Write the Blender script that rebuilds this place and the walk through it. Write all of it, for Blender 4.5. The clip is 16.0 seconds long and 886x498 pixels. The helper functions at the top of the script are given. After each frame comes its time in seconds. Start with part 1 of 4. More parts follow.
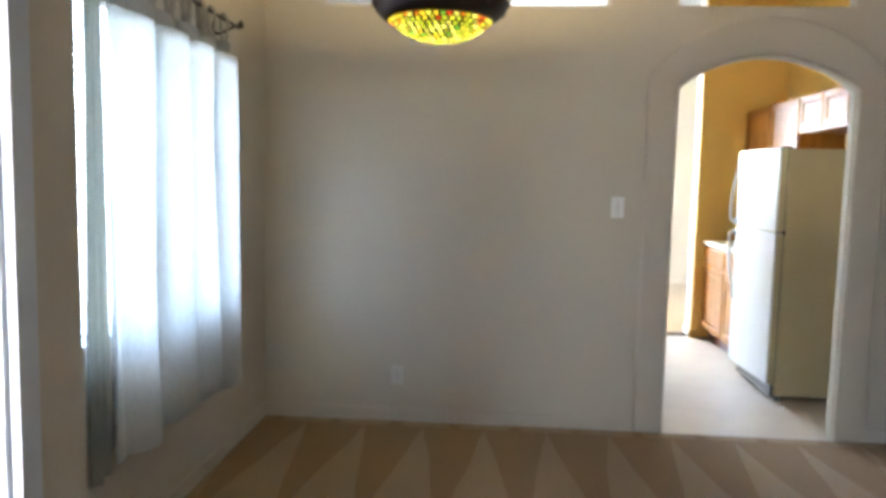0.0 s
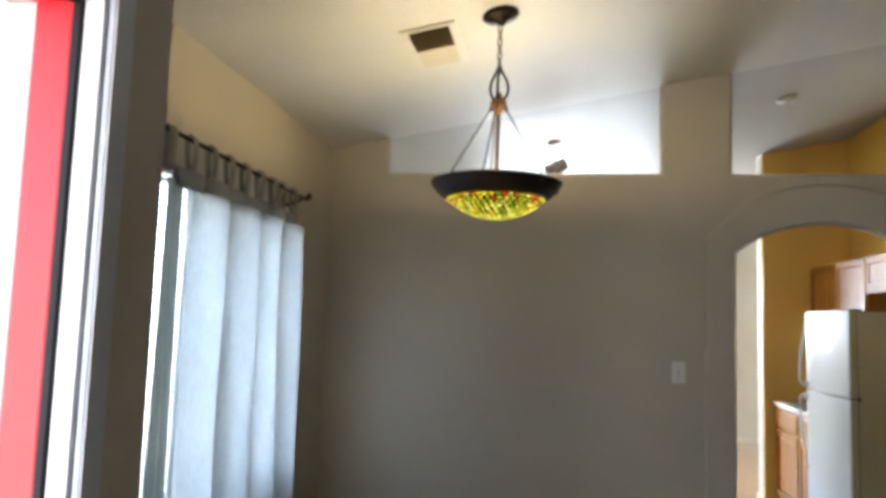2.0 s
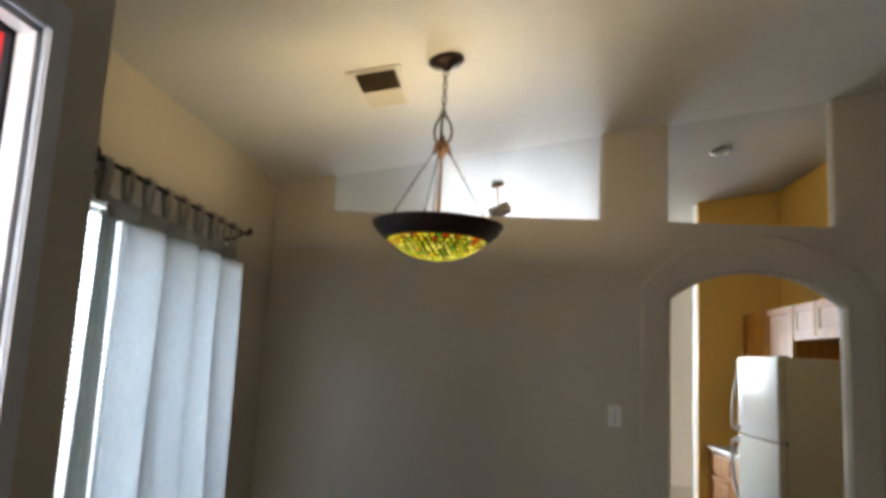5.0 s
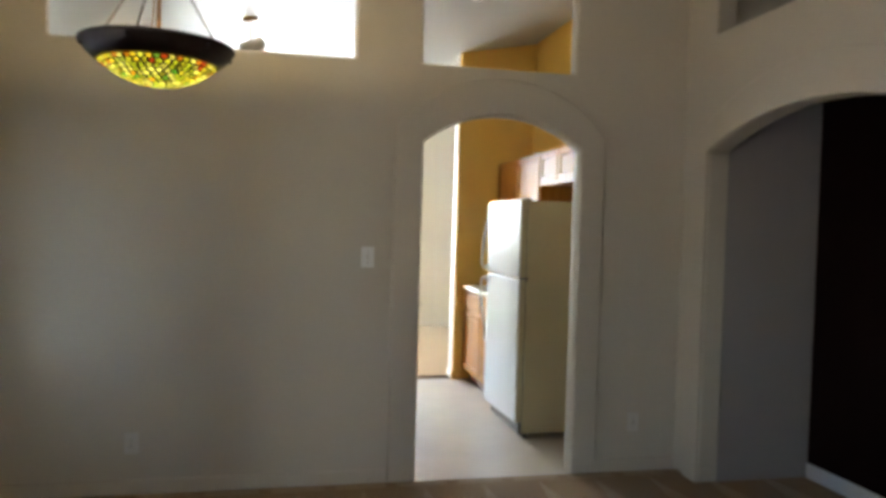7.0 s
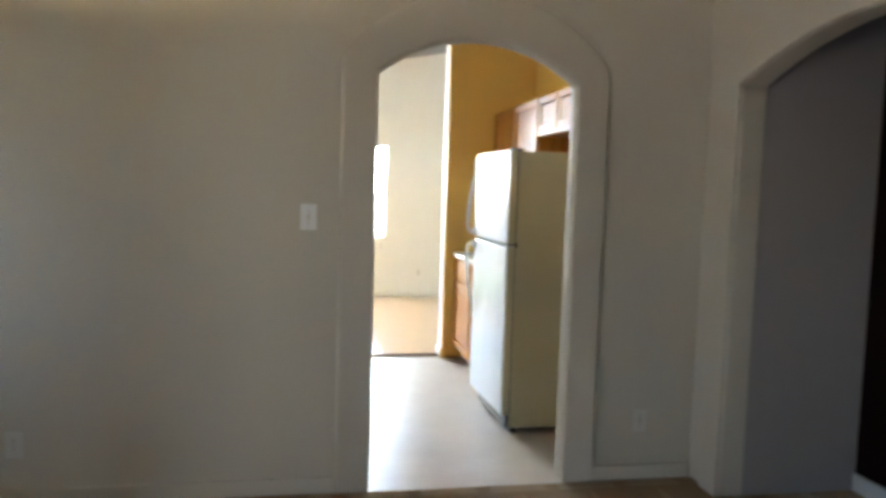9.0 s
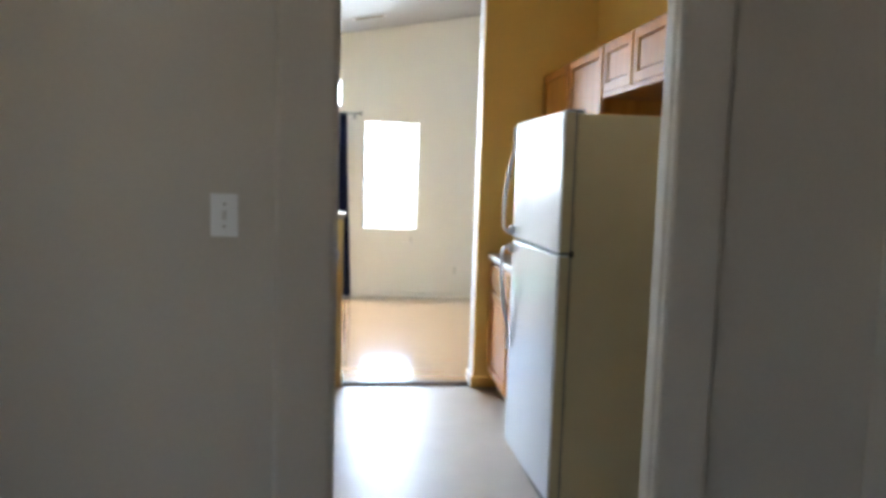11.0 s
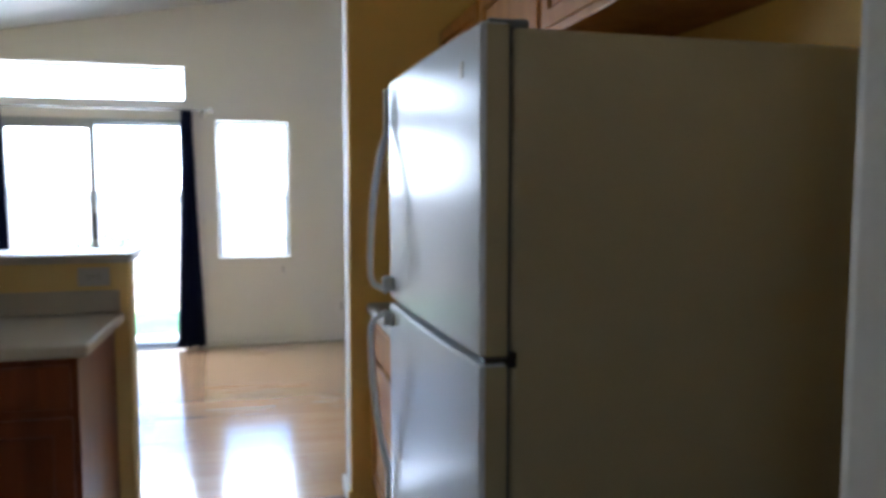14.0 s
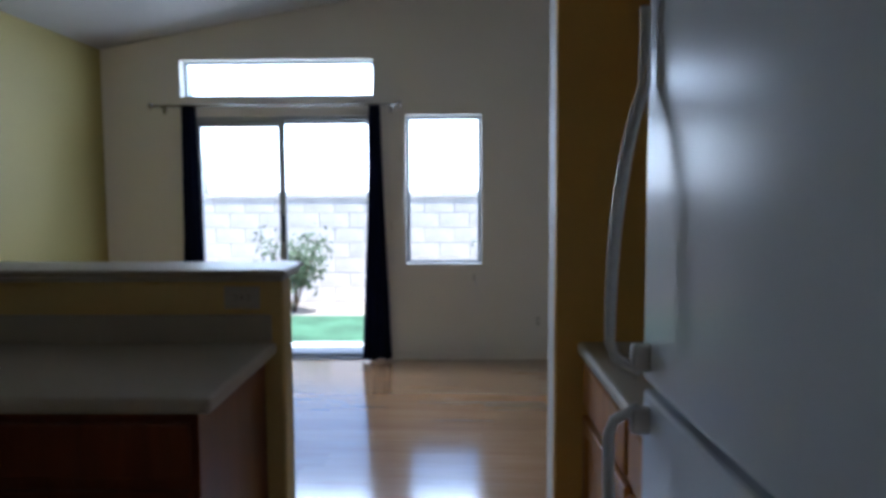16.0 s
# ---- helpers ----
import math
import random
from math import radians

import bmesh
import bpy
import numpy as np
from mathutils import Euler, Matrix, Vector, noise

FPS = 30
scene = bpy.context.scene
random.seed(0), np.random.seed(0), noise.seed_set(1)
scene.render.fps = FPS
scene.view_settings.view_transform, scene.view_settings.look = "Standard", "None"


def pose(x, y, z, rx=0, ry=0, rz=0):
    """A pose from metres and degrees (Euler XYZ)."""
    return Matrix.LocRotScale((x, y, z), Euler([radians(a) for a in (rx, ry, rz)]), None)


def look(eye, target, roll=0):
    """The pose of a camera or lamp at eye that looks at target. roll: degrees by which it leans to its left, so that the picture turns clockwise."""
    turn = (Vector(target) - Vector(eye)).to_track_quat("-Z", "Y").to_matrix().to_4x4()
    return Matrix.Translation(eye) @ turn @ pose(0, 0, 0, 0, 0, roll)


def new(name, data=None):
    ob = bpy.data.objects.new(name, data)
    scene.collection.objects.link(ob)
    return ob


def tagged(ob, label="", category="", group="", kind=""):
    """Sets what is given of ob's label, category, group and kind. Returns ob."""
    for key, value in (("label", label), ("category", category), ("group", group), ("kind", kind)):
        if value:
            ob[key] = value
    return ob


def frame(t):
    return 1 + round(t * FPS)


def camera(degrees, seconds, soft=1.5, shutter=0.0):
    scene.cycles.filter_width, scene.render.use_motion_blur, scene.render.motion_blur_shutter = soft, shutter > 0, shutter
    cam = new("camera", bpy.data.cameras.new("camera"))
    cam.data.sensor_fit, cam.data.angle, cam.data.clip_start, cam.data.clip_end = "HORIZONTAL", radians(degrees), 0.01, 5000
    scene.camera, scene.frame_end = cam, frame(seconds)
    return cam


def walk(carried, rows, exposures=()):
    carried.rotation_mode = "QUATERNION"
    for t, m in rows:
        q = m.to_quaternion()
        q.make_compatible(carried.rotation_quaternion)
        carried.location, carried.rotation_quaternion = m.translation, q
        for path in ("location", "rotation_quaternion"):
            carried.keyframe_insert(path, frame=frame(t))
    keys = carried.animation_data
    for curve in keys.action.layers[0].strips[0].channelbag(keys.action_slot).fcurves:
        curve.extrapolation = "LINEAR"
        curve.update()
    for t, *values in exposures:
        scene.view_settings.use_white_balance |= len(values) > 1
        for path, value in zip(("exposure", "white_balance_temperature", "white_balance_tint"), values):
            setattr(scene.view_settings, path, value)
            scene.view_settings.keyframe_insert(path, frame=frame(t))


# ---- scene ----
cam = camera(62.4, 16.0, soft=4.0, shutter=0.5)
PATH = [
    (0, (0.178, -0.02, 1.415), (0.033, 1.966, 1.225), 1.3),
    (0.5, (0.196, -0.035, 1.464), (-0.025, 1.951, 1.373), 1.5),
    (1, (0.194, -0.038, 1.503), (-0.089, 1.942, 1.538), 1.5),
    (1.5, (0.194, -0.047, 1.508), (-0.096, 1.927, 1.648), 1.7),
    (2, (0.192, -0.055, 1.525), (-0.121, 1.911, 1.717), 1.9),
    (2.5, (0.186, -0.066, 1.542), (-0.077, 1.9, 1.798), 2.8),
    (3, (0.194, -0.069, 1.557), (-0.067, 1.888, 1.879), 3.0),
    (5.5, (0.234, -0.06, 1.532), (0.149, 1.918, 1.812), 2.8),
    (6, (0.332, -0.058, 1.521), (0.512, 1.928, 1.679), 3.5),
    (6.5, (0.34, 0.004, 1.478), (0.714, 1.969, 1.487), 1.8),
    (7, (0.381, 0.041, 1.46), (0.809, 1.993, 1.4), 1.6),
    (7.5, (0.42, 0.117, 1.437), (0.845, 2.069, 1.356), 2.0),
    (8, (0.48, 0.322, 1.45), (0.937, 2.268, 1.365), 1.0),
    (8.5, (0.636, 0.529, 1.409), (1.12, 2.465, 1.262), 0.4),
    (9, (0.827, 0.79, 1.407), (1.202, 2.748, 1.254), 1.8),
    (9.2, (0.869, 0.907, 1.409), (1.181, 2.87, 1.183), 1.7),
    (11.5, (1.323, 2.451, 1.398), (1.562, 4.428, 1.208), 1.8),
    (12, (1.434, 2.776, 1.399), (1.683, 4.749, 1.18), 1.8),
    (12.5, (1.447, 3.076, 1.4), (1.886, 5.018, 1.213), -0.9),
    (13, (1.526, 3.327, 1.401), (1.931, 5.278, 1.229), -0.7),
    (13.5, (1.617, 3.537, 1.404), (1.943, 5.503, 1.236), 2.3),
    (14, (1.635, 3.729, 1.4), (2.119, 5.663, 1.238), 0.0),
    (14.5, (1.64, 3.951, 1.409), (2.203, 5.865, 1.27), 0.1),
    (15, (1.688, 4.191, 1.404), (2.102, 6.145, 1.296), 1.6),
    (15.5, (1.695, 4.338, 1.400), (1.694, 6.333, 1.256), 1.2),
    (16, (1.685, 4.524, 1.400), (1.649, 6.517, 1.239), -0.3),
]
EXPOSURES = [(0.0, 4.65, 5950, 10), (1.0, 4.12, 6000, 10), (2.0, 3.72, 6100, 10), (3.0, 3.44, 6250, 10), (5.5, 3.3, 6400, 12),
             (7.0, 3.9, 6400, 8), (9.0, 4.15, 6100, 8), (11.5, 3.35, 5700, 10), (12.0, 3.1, 5600, 10), (12.5, 2.75, 5500, 10),
             (13.5, 2.5, 5500, 12), (14.5, 2.38, 5500, 14), (15.0, 2.36, 5500, 16), (15.5, 1.96, 5500, 16), (16.0, 0.93, 5300, 14)]
walk(cam, [(t, look(eye, target, roll)) for t, eye, target, roll in PATH], EXPOSURES)

# ---- light ----
world = bpy.data.worlds.new("sky")
scene.world = world
world.use_nodes = True
wn = world.node_tree.nodes
sky = wn.new("ShaderNodeTexSky")
sky.sky_type, sky.sun_disc = "NISHITA", False
sky.sun_elevation, sky.sun_rotation = radians(73.0), radians(132.0)
world.node_tree.links.new(sky.outputs[0], wn["Background"].inputs[0])
wn["Background"].inputs[1].default_value = 0.15
sun = new("sun", bpy.data.lights.new("sun", "SUN"))
sun.data.energy, sun.data.angle, sun.data.color = 5.0, radians(0.5), (1, 0.95, 0.86)
sun.matrix_world = look((0, 0, 22), (-5, 4.5, 0))


def window_light(name, where, aim, w, h, watts, colour=(0.86, 0.93, 1.0)):
    """An area lamp in a window's opening for the sky's light."""
    lamp = new(name, bpy.data.lights.new(name, "AREA"))
    lamp.data.shape, lamp.data.size, lamp.data.size_y = "RECTANGLE", w, h
    lamp.data.energy, lamp.data.color = watts, colour
    lamp.matrix_world = look(where, aim)
    return lamp


COOL = (0.88, 0.945, 1.0)
window_light("patio_door_daylight", (0.26, 10.75, 1.70), (0.26, 6.75, -0.10), 1.44, 0.68, 11, COOL)
window_light("transom_daylight", (0.25, 10.70, 2.33), (0.25, 6.7, 0.53), 1.56, 0.30, 5.0, COOL)
window_light("tall_window_daylight", (1.585, 10.75, 1.70), (1.585, 6.75, -0.10), 0.60, 0.68, 4.6, COOL)
window_light("front_window_daylight", (-1.345, 2.655, 1.435), (0, 2.655, 1.435), 1.36, 1.16, 1.95, (0.75, 0.88, 1.0))
window_light("porch_daylight", (-0.95, -1.5, 1.25), (-0.7, 0.5, 1.25), 0.8, 2.2, 6.6, (1.0, 0.98, 0.95))


# ---- materials ----
def nodes_of(name):
    m = bpy.data.materials.new(name)
    m.use_nodes = True
    return m, m.node_tree.nodes, m.node_tree.links, m.node_tree.nodes["Principled BSDF"]


def noise_node(n, l, scale, detail=4.0, stretch=(1, 1, 1)):
    c, mp, t = n.new("ShaderNodeTexCoord"), n.new("ShaderNodeMapping"), n.new("ShaderNodeTexNoise")
    mp.inputs["Scale"].default_value = stretch
    t.inputs["Scale"].default_value, t.inputs["Detail"].default_value = scale, detail
    l.new(c.outputs["Object"], mp.inputs["Vector"])
    l.new(mp.outputs["Vector"], t.inputs["Vector"])
    return t


def ramp_node(n, l, source, stops):
    r = n.new("ShaderNodeValToRGB")
    e = r.color_ramp.elements
    while len(e) < len(stops):
        e.new(0.5)
    for s, (p, c) in zip(e, stops):
        s.position, s.color = p, (*c, 1)
    l.new(source, r.inputs["Fac"])
    return r


def surface(name, colour, rough=0.6, spread=0.08, big=1.3, fine=60.0, bump=0.1, depth=0.004, metal=0.0, stretch=(1, 1, 1), spec=0.5):
    """Paint or solid stuff: slow stains, fine grain, fine relief."""
    m, n, l, b = nodes_of(name)
    t1, t2 = noise_node(n, l, big, 3.0, stretch), noise_node(n, l, fine, 5.0, stretch)
    lo, hi = [c * (1 - spread) for c in colour], [min(1, c * (1 + spread)) for c in colour]
    mix = n.new("ShaderNodeMix")
    mix.data_type, mix.blend_type = "RGBA", "MULTIPLY"
    mix.inputs["Factor"].default_value = 1.0
    r1 = ramp_node(n, l, t1.outputs["Fac"], [(0.3, lo), (0.7, hi)])
    r2 = ramp_node(n, l, t2.outputs["Fac"], [(0.3, [1 - spread] * 3), (0.7, [1, 1, 1])])
    l.new(r1.outputs["Color"], mix.inputs["A"])
    l.new(r2.outputs["Color"], mix.inputs["B"])
    l.new(mix.outputs["Result"], b.inputs["Base Color"])
    rr = n.new("ShaderNodeMapRange")
    rr.inputs["To Min"].default_value, rr.inputs["To Max"].default_value = max(0, rough - 0.025), min(1, rough + 0.025)
    l.new(t1.outputs["Fac"], rr.inputs["Value"])
    l.new(rr.outputs["Result"], b.inputs["Roughness"])
    b.inputs["Metallic"].default_value = metal
    b.inputs["Specular IOR Level"].default_value = spec
    if bump:
        k = n.new("ShaderNodeBump")
        k.inputs["Strength"].default_value, k.inputs["Distance"].default_value = bump, depth
        l.new(t2.outputs["Fac"], k.inputs["Height"])
        l.new(k.outputs["Normal"], b.inputs["Normal"])
    return m


def wood(name, dark, light, rough=0.35, along=(1, 1, 1), scale=3.0, per_piece=False, coat=0.0):
    m, n, l, b = nodes_of(name)
    t = noise_node(n, l, scale, 8.0, along)
    t.inputs["Distortion"].default_value = 0.6
    r = ramp_node(n, l, t.outputs["Fac"], [(0.25, dark), (0.5, [(a + c) / 2 for a, c in zip(dark, light)]), (0.75, light)])
    out = r.outputs["Color"]
    if per_piece:
        o, h = n.new("ShaderNodeObjectInfo"), n.new("ShaderNodeHueSaturation")
        mr = n.new("ShaderNodeMapRange")
        mr.inputs["To Min"].default_value, mr.inputs["To Max"].default_value = 0.9, 1.08
        l.new(o.outputs["Random"], mr.inputs["Value"])
        l.new(mr.outputs["Result"], h.inputs["Value"])
        l.new(out, h.inputs["Color"])
        out = h.outputs["Color"]
    l.new(out, b.inputs["Base Color"])
    b.inputs["Roughness"].default_value = rough
    b.inputs["Coat Weight"].default_value, b.inputs["Coat Roughness"].default_value, b.inputs["Coat IOR"].default_value = coat, 0.12, 2.1
    k = n.new("ShaderNodeBump")
    k.inputs["Strength"].default_value, k.inputs["Distance"].default_value = 0.08, 0.002
    l.new(t.outputs["Fac"], k.inputs["Height"])
    l.new(k.outputs["Normal"], b.inputs["Normal"])
    return m


def cloth(name, colour, through_part, weave=900.0):
    m, n, l, b = nodes_of(name)
    t = noise_node(n, l, weave * 0.2, 3.0, (1, 1, 0.15))
    r = ramp_node(n, l, t.outputs["Fac"], [(0.3, [c * 0.86 for c in colour]), (0.7, colour)])
    l.new(r.outputs["Color"], b.inputs["Base Color"])
    b.inputs["Roughness"].default_value, b.inputs["Specular IOR Level"].default_value = 0.95, 0.1
    tr, mx = n.new("ShaderNodeBsdfTranslucent"), n.new("ShaderNodeMixShader")
    l.new(r.outputs["Color"], tr.inputs["Color"])
    mx.inputs["Fac"].default_value = through_part
    l.new(b.outputs[0], mx.inputs[1])
    l.new(tr.outputs[0], mx.inputs[2])
    l.new(mx.outputs[0], n["Material Output"].inputs["Surface"])
    return m


def carpet_stuff():
    """Cut pile with the wedges that a vacuum cleaner leaves."""
    m, n, l, b = nodes_of("carpet_pile")
    c = n.new("ShaderNodeTexCoord")
    s = n.new("ShaderNodeSeparateXYZ")
    l.new(c.outputs["Object"], s.inputs[0])

    def math_node(op, a, v):
        k = n.new("ShaderNodeMath")
        k.operation = op
        for i, x in enumerate((a, v)):
            if isinstance(x, (int, float)):
                k.inputs[i].default_value = x
            else:
                l.new(x, k.inputs[i])
        return k.outputs[0]
    # saw across x against a saw along y: long light wedges
    wob = noise_node(n, l, 1.2, 2.0)
    xs = math_node("ADD", s.outputs["X"], math_node("MULTIPLY", wob.outputs["Fac"], 0.06))
    fx = math_node("ABSOLUTE", math_node("SUBTRACT", math_node("FRACT", math_node("MULTIPLY", xs, 2.9), 0), 0.5), 0)
    fy = math_node("FRACT", math_node("MULTIPLY", math_node("SUBTRACT", s.outputs["Y"], 4.04), 0.95), 0)
    wedge = math_node("GREATER_THAN", math_node("MULTIPLY", math_node("SUBTRACT", 1.0, fy), 0.42), fx)
    g = noise_node(n, l, 260.0, 3.0)
    g2 = noise_node(n, l, 2.0, 3.0)
    base = ramp_node(n, l, wedge, [(0.0, (0.27, 0.16, 0.06)), (1.0, (0.36, 0.25, 0.135))])
    fine = ramp_node(n, l, g.outputs["Fac"], [(0.3, (0.72, 0.72, 0.72)), (0.7, (1, 1, 1))])
    slow = ramp_node(n, l, g2.outputs["Fac"], [(0.3, (0.86, 0.86, 0.86)), (0.7, (1, 1, 1))])
    out = base.outputs["Color"]
    for r in (fine, slow):
        mx = n.new("ShaderNodeMix")
        mx.data_type, mx.blend_type = "RGBA", "MULTIPLY"
        mx.inputs["Factor"].default_value = 1.0
        l.new(out, mx.inputs["A"])
        l.new(r.outputs["Color"], mx.inputs["B"])
        out = mx.outputs["Result"]
    l.new(out, b.inputs["Base Color"])
    b.inputs["Roughness"].default_value, b.inputs["Specular IOR Level"].default_value = 1.0, 0.05
    b.inputs["Sheen Weight"].default_value = 0.2
    k = n.new("ShaderNodeBump")
    k.inputs["Strength"].default_value, k.inputs["Distance"].default_value = 0.6, 0.006
    l.new(g.outputs["Fac"], k.inputs["Height"])
    l.new(k.outputs["Normal"], b.inputs["Normal"])
    return m


def stained_glass(name, stops):
    """Lit art glass: each piece its own amber, yellow, green or red."""
    m, n, l, b = nodes_of(name)
    o = n.new("ShaderNodeObjectInfo")
    r = ramp_node(n, l, o.outputs["Random"], stops)
    r.color_ramp.interpolation = "CONSTANT"
    t = noise_node(n, l, 30.0, 3.0)
    mx = n.new("ShaderNodeMix")
    mx.data_type, mx.blend_type = "RGBA", "MULTIPLY"
    mx.inputs["Factor"].default_value = 1.0
    g = ramp_node(n, l, t.outputs["Fac"], [(0.34, (0.3, 0.26, 0.2)), (0.6, (1, 1, 1))])
    l.new(r.outputs["Color"], mx.inputs["A"])
    l.new(g.outputs["Color"], mx.inputs["B"])
    dim = n.new("ShaderNodeHueSaturation")
    dim.inputs["Value"].default_value = 0.2
    l.new(mx.outputs["Result"], dim.inputs["Color"])
    l.new(dim.outputs["Color"], b.inputs["Base Color"])
    l.new(mx.outputs["Result"], b.inputs["Emission Color"])
    b.inputs["Emission Strength"].default_value = GLASS_GLOW
    b.inputs["Roughness"].default_value = 0.15
    return m


def clear_glass():
    m, n, l, b = nodes_of("window_glass")
    b.inputs["Transmission Weight"].default_value = 1.0
    b.inputs["Roughness"].default_value, b.inputs["IOR"].default_value = 0.0, 1.05
    b.inputs["Base Color"].default_value = (0.97, 0.99, 0.98, 1)
    return m


GLASS_GLOW, LAMP_W = 0.115, 3.0
M_TAUPE = surface("taupe_wall_paint", (0.50, 0.455, 0.38), 0.75, 0.04, 0.8, 90, 0.12, 0.003)
M_YELLOW = surface("ochre_wall_paint", (0.86, 0.54, 0.125), 0.6, 0.04, 0.8, 90, 0.12, 0.003)
# Even yellow, darker than the other yellow walls.
M_DULLYELLOW = surface("dull_yellow_wall", (0.36, 0.305, 0.095), 0.65, 0.04, 0.8, 90, 0.12, 0.003)
M_CREAM = surface("cream_wall_paint", (0.78, 0.755, 0.70), 0.7, 0.03, 0.8, 90, 0.12, 0.003)
M_CEIL = surface("knockdown_ceiling", (0.54, 0.535, 0.515), 0.6, 0.03, 1.0, 24, 0.35, 0.006)
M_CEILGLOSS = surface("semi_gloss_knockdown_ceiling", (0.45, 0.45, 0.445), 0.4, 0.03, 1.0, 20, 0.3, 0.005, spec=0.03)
# Almost black with a red cast, far darker than the grey hall walls.
M_MAROON = surface("near_black_maroon_wall", (0.007, 0.0015, 0.0015), 0.9, 0.08, 0.8, 90, 0.1, 0.003, spec=0.1)
M_GREYWALL = surface("grey_hall_paint", (0.30, 0.275, 0.265), 0.75, 0.04, 0.8, 90, 0.12, 0.003)
M_TRIM = surface("white_trim_paint", (0.52, 0.52, 0.53), 0.4, 0.04, 2.0, 40, 0.04, 0.002)
M_CASING = surface("grey_casing_paint", (0.56, 0.60, 0.66), 0.5, 0.04, 2.0, 40, 0.04, 0.002)
M_RED = surface("red_door_paint", (0.40, 0.008, 0.014), 0.4, 0.06, 3.0, 50, 0.05, 0.002, spec=0.3)
M_STUCCO = surface("exterior_stucco", (0.36, 0.325, 0.30), 0.9, 0.18, 2.0, 45, 0.7, 0.01)
M_RUBBER = surface("black_rubber", (0.006, 0.006, 0.008), 0.7, 0.1, 5, 80, 0.05, spec=0.2)
M_CARPET = carpet_stuff()
M_VINYL = surface("beige_sheet_vinyl", (0.56, 0.505, 0.44), 0.36, 0.05, 2.5, 9, 0.16, 0.003, spec=0.3)
M_PLANK = wood("honey_laminate", (0.41, 0.22, 0.10), (0.54, 0.325, 0.17), 0.17, (1.0, 9.0, 1.0), 2.2, True, 1.0)
M_THRESH = wood("dark_threshold_wood", (0.05, 0.025, 0.012), (0.10, 0.05, 0.025), 0.4, (1, 8, 1), 3)
M_OAK = wood("honey_oak", (0.38, 0.148, 0.022), (0.57, 0.25, 0.05), 0.42, (7, 7, 0.8), 2.5)
M_OAK.node_tree.nodes["Principled BSDF"].inputs["Specular IOR Level"].default_value = 0.12
# Darker, redder oak for the peninsula units and all toe kicks.
M_OAKDARK = wood("dark_red_oak", (0.125, 0.028, 0.009), (0.22, 0.056, 0.016), 0.36, (7, 7, 0.8), 2.5)
M_COUNTER = surface("almond_laminate_counter", (0.50, 0.455, 0.375), 0.4, 0.06, 3, 140, 0.03, 0.001, spec=0.3)
M_FRIDGE = surface("white_enamel", (0.72, 0.755, 0.81), 0.2, 0.02, 2, 130, 0.1, 0.001, spec=0.045)
M_HANDLE = surface("white_handle_plastic", (0.80, 0.79, 0.75), 0.35, 0.02, 6, 80, 0.02, 0.001)
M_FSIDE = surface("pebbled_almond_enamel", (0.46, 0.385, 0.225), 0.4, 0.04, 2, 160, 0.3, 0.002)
M_GASKET = surface("grey_gasket", (0.13, 0.13, 0.13), 0.5, 0.1, 4, 80, 0.05)
M_CHROME = surface("brushed_nickel", (0.62, 0.62, 0.62), 0.25, 0.03, 4, 90, 0.02, 0.001, 1.0)
M_BRONZE = surface("dark_bronze", (0.035, 0.022, 0.018), 0.35, 0.2, 8, 60, 0.1, 0.002, 0.7)
M_BRASS = surface("antique_brass", (0.30, 0.17, 0.09), 0.35, 0.15, 8, 60, 0.1, 0.002, 0.8)
M_IRON = surface("black_iron", (0.02, 0.017, 0.015), 0.5, 0.2, 8, 60, 0.1, 0.002, 0.4)
M_LEAD = surface("lead_came", (0.03, 0.025, 0.02), 0.5, 0.2, 10, 70, 0.1, 0.002, 0.5)
M_GLASSART = stained_glass("art_glass", [(0.0, (0.85, 0.66, 0.03)), (0.22, (1.0, 0.88, 0.12)), (0.50, (0.55, 0.58, 0.02)), (0.74, (0.74, 0.70, 0.05)), (0.88, (0.16, 0.46, 0.03)), (0.97, (0.9, 0.4, 0.01))])
M_GLASSRIM = stained_glass("art_glass_border", [(0.0, (0.85, 0.58, 0.02)), (0.35, (0.62, 0.07, 0.008)), (0.6, (0.62, 0.55, 0.02)), (0.78, (0.8, 0.26, 0.01)), (0.92, (0.2, 0.4, 0.03))])
M_GLASS = clear_glass()
M_LINEN = cloth("white_linen", (0.76, 0.77, 0.76), 0.36)
# Same linen doubled: the daylight it holds back also darkens its colour here.
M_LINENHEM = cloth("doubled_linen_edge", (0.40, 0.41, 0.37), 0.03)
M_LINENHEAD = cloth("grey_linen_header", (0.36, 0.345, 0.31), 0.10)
M_NAVY = cloth("navy_cotton", (0.012, 0.016, 0.045), 0.02)
M_PLASTIC = surface("white_plastic", (0.55, 0.53, 0.49), 0.35, 0.02, 6, 80, 0.02, 0.001)
M_SWITCH = surface("bright_white_plastic", (0.74, 0.74, 0.73), 0.35, 0.02, 6, 80, 0.02, 0.001)
M_HALF = surface("warm_yellow_wall_paint", (0.74, 0.56, 0.23), 0.65, 0.04, 0.8, 90, 0.12, 0.003)
M_DARK = surface("dark_slot", (0.02, 0.018, 0.015), 0.8, 0.1, 5, 60, 0.05)
M_BROWN = surface("brown_louvre", (0.24, 0.18, 0.10), 0.7, 0.15, 9, 70, 0.1, 0.002)
M_ALU = surface("pale_aluminium_frame", (0.36, 0.39, 0.42), 0.4, 0.04, 4, 60, 0.02, 0.001, 0.2)
M_BLIND = surface("white_vinyl_slat", (0.78, 0.80, 0.80), 0.4, 0.03, 6, 60, 0.02, 0.001)
M_CONCRETE = surface("patio_concrete", (0.78, 0.76, 0.73), 0.85, 0.1, 1.2, 40, 0.3, 0.004)
M_LAWN = surface("lawn", (0.11, 0.24, 0.13), 0.9, 0.3, 2.0, 60, 0.6, 0.02)
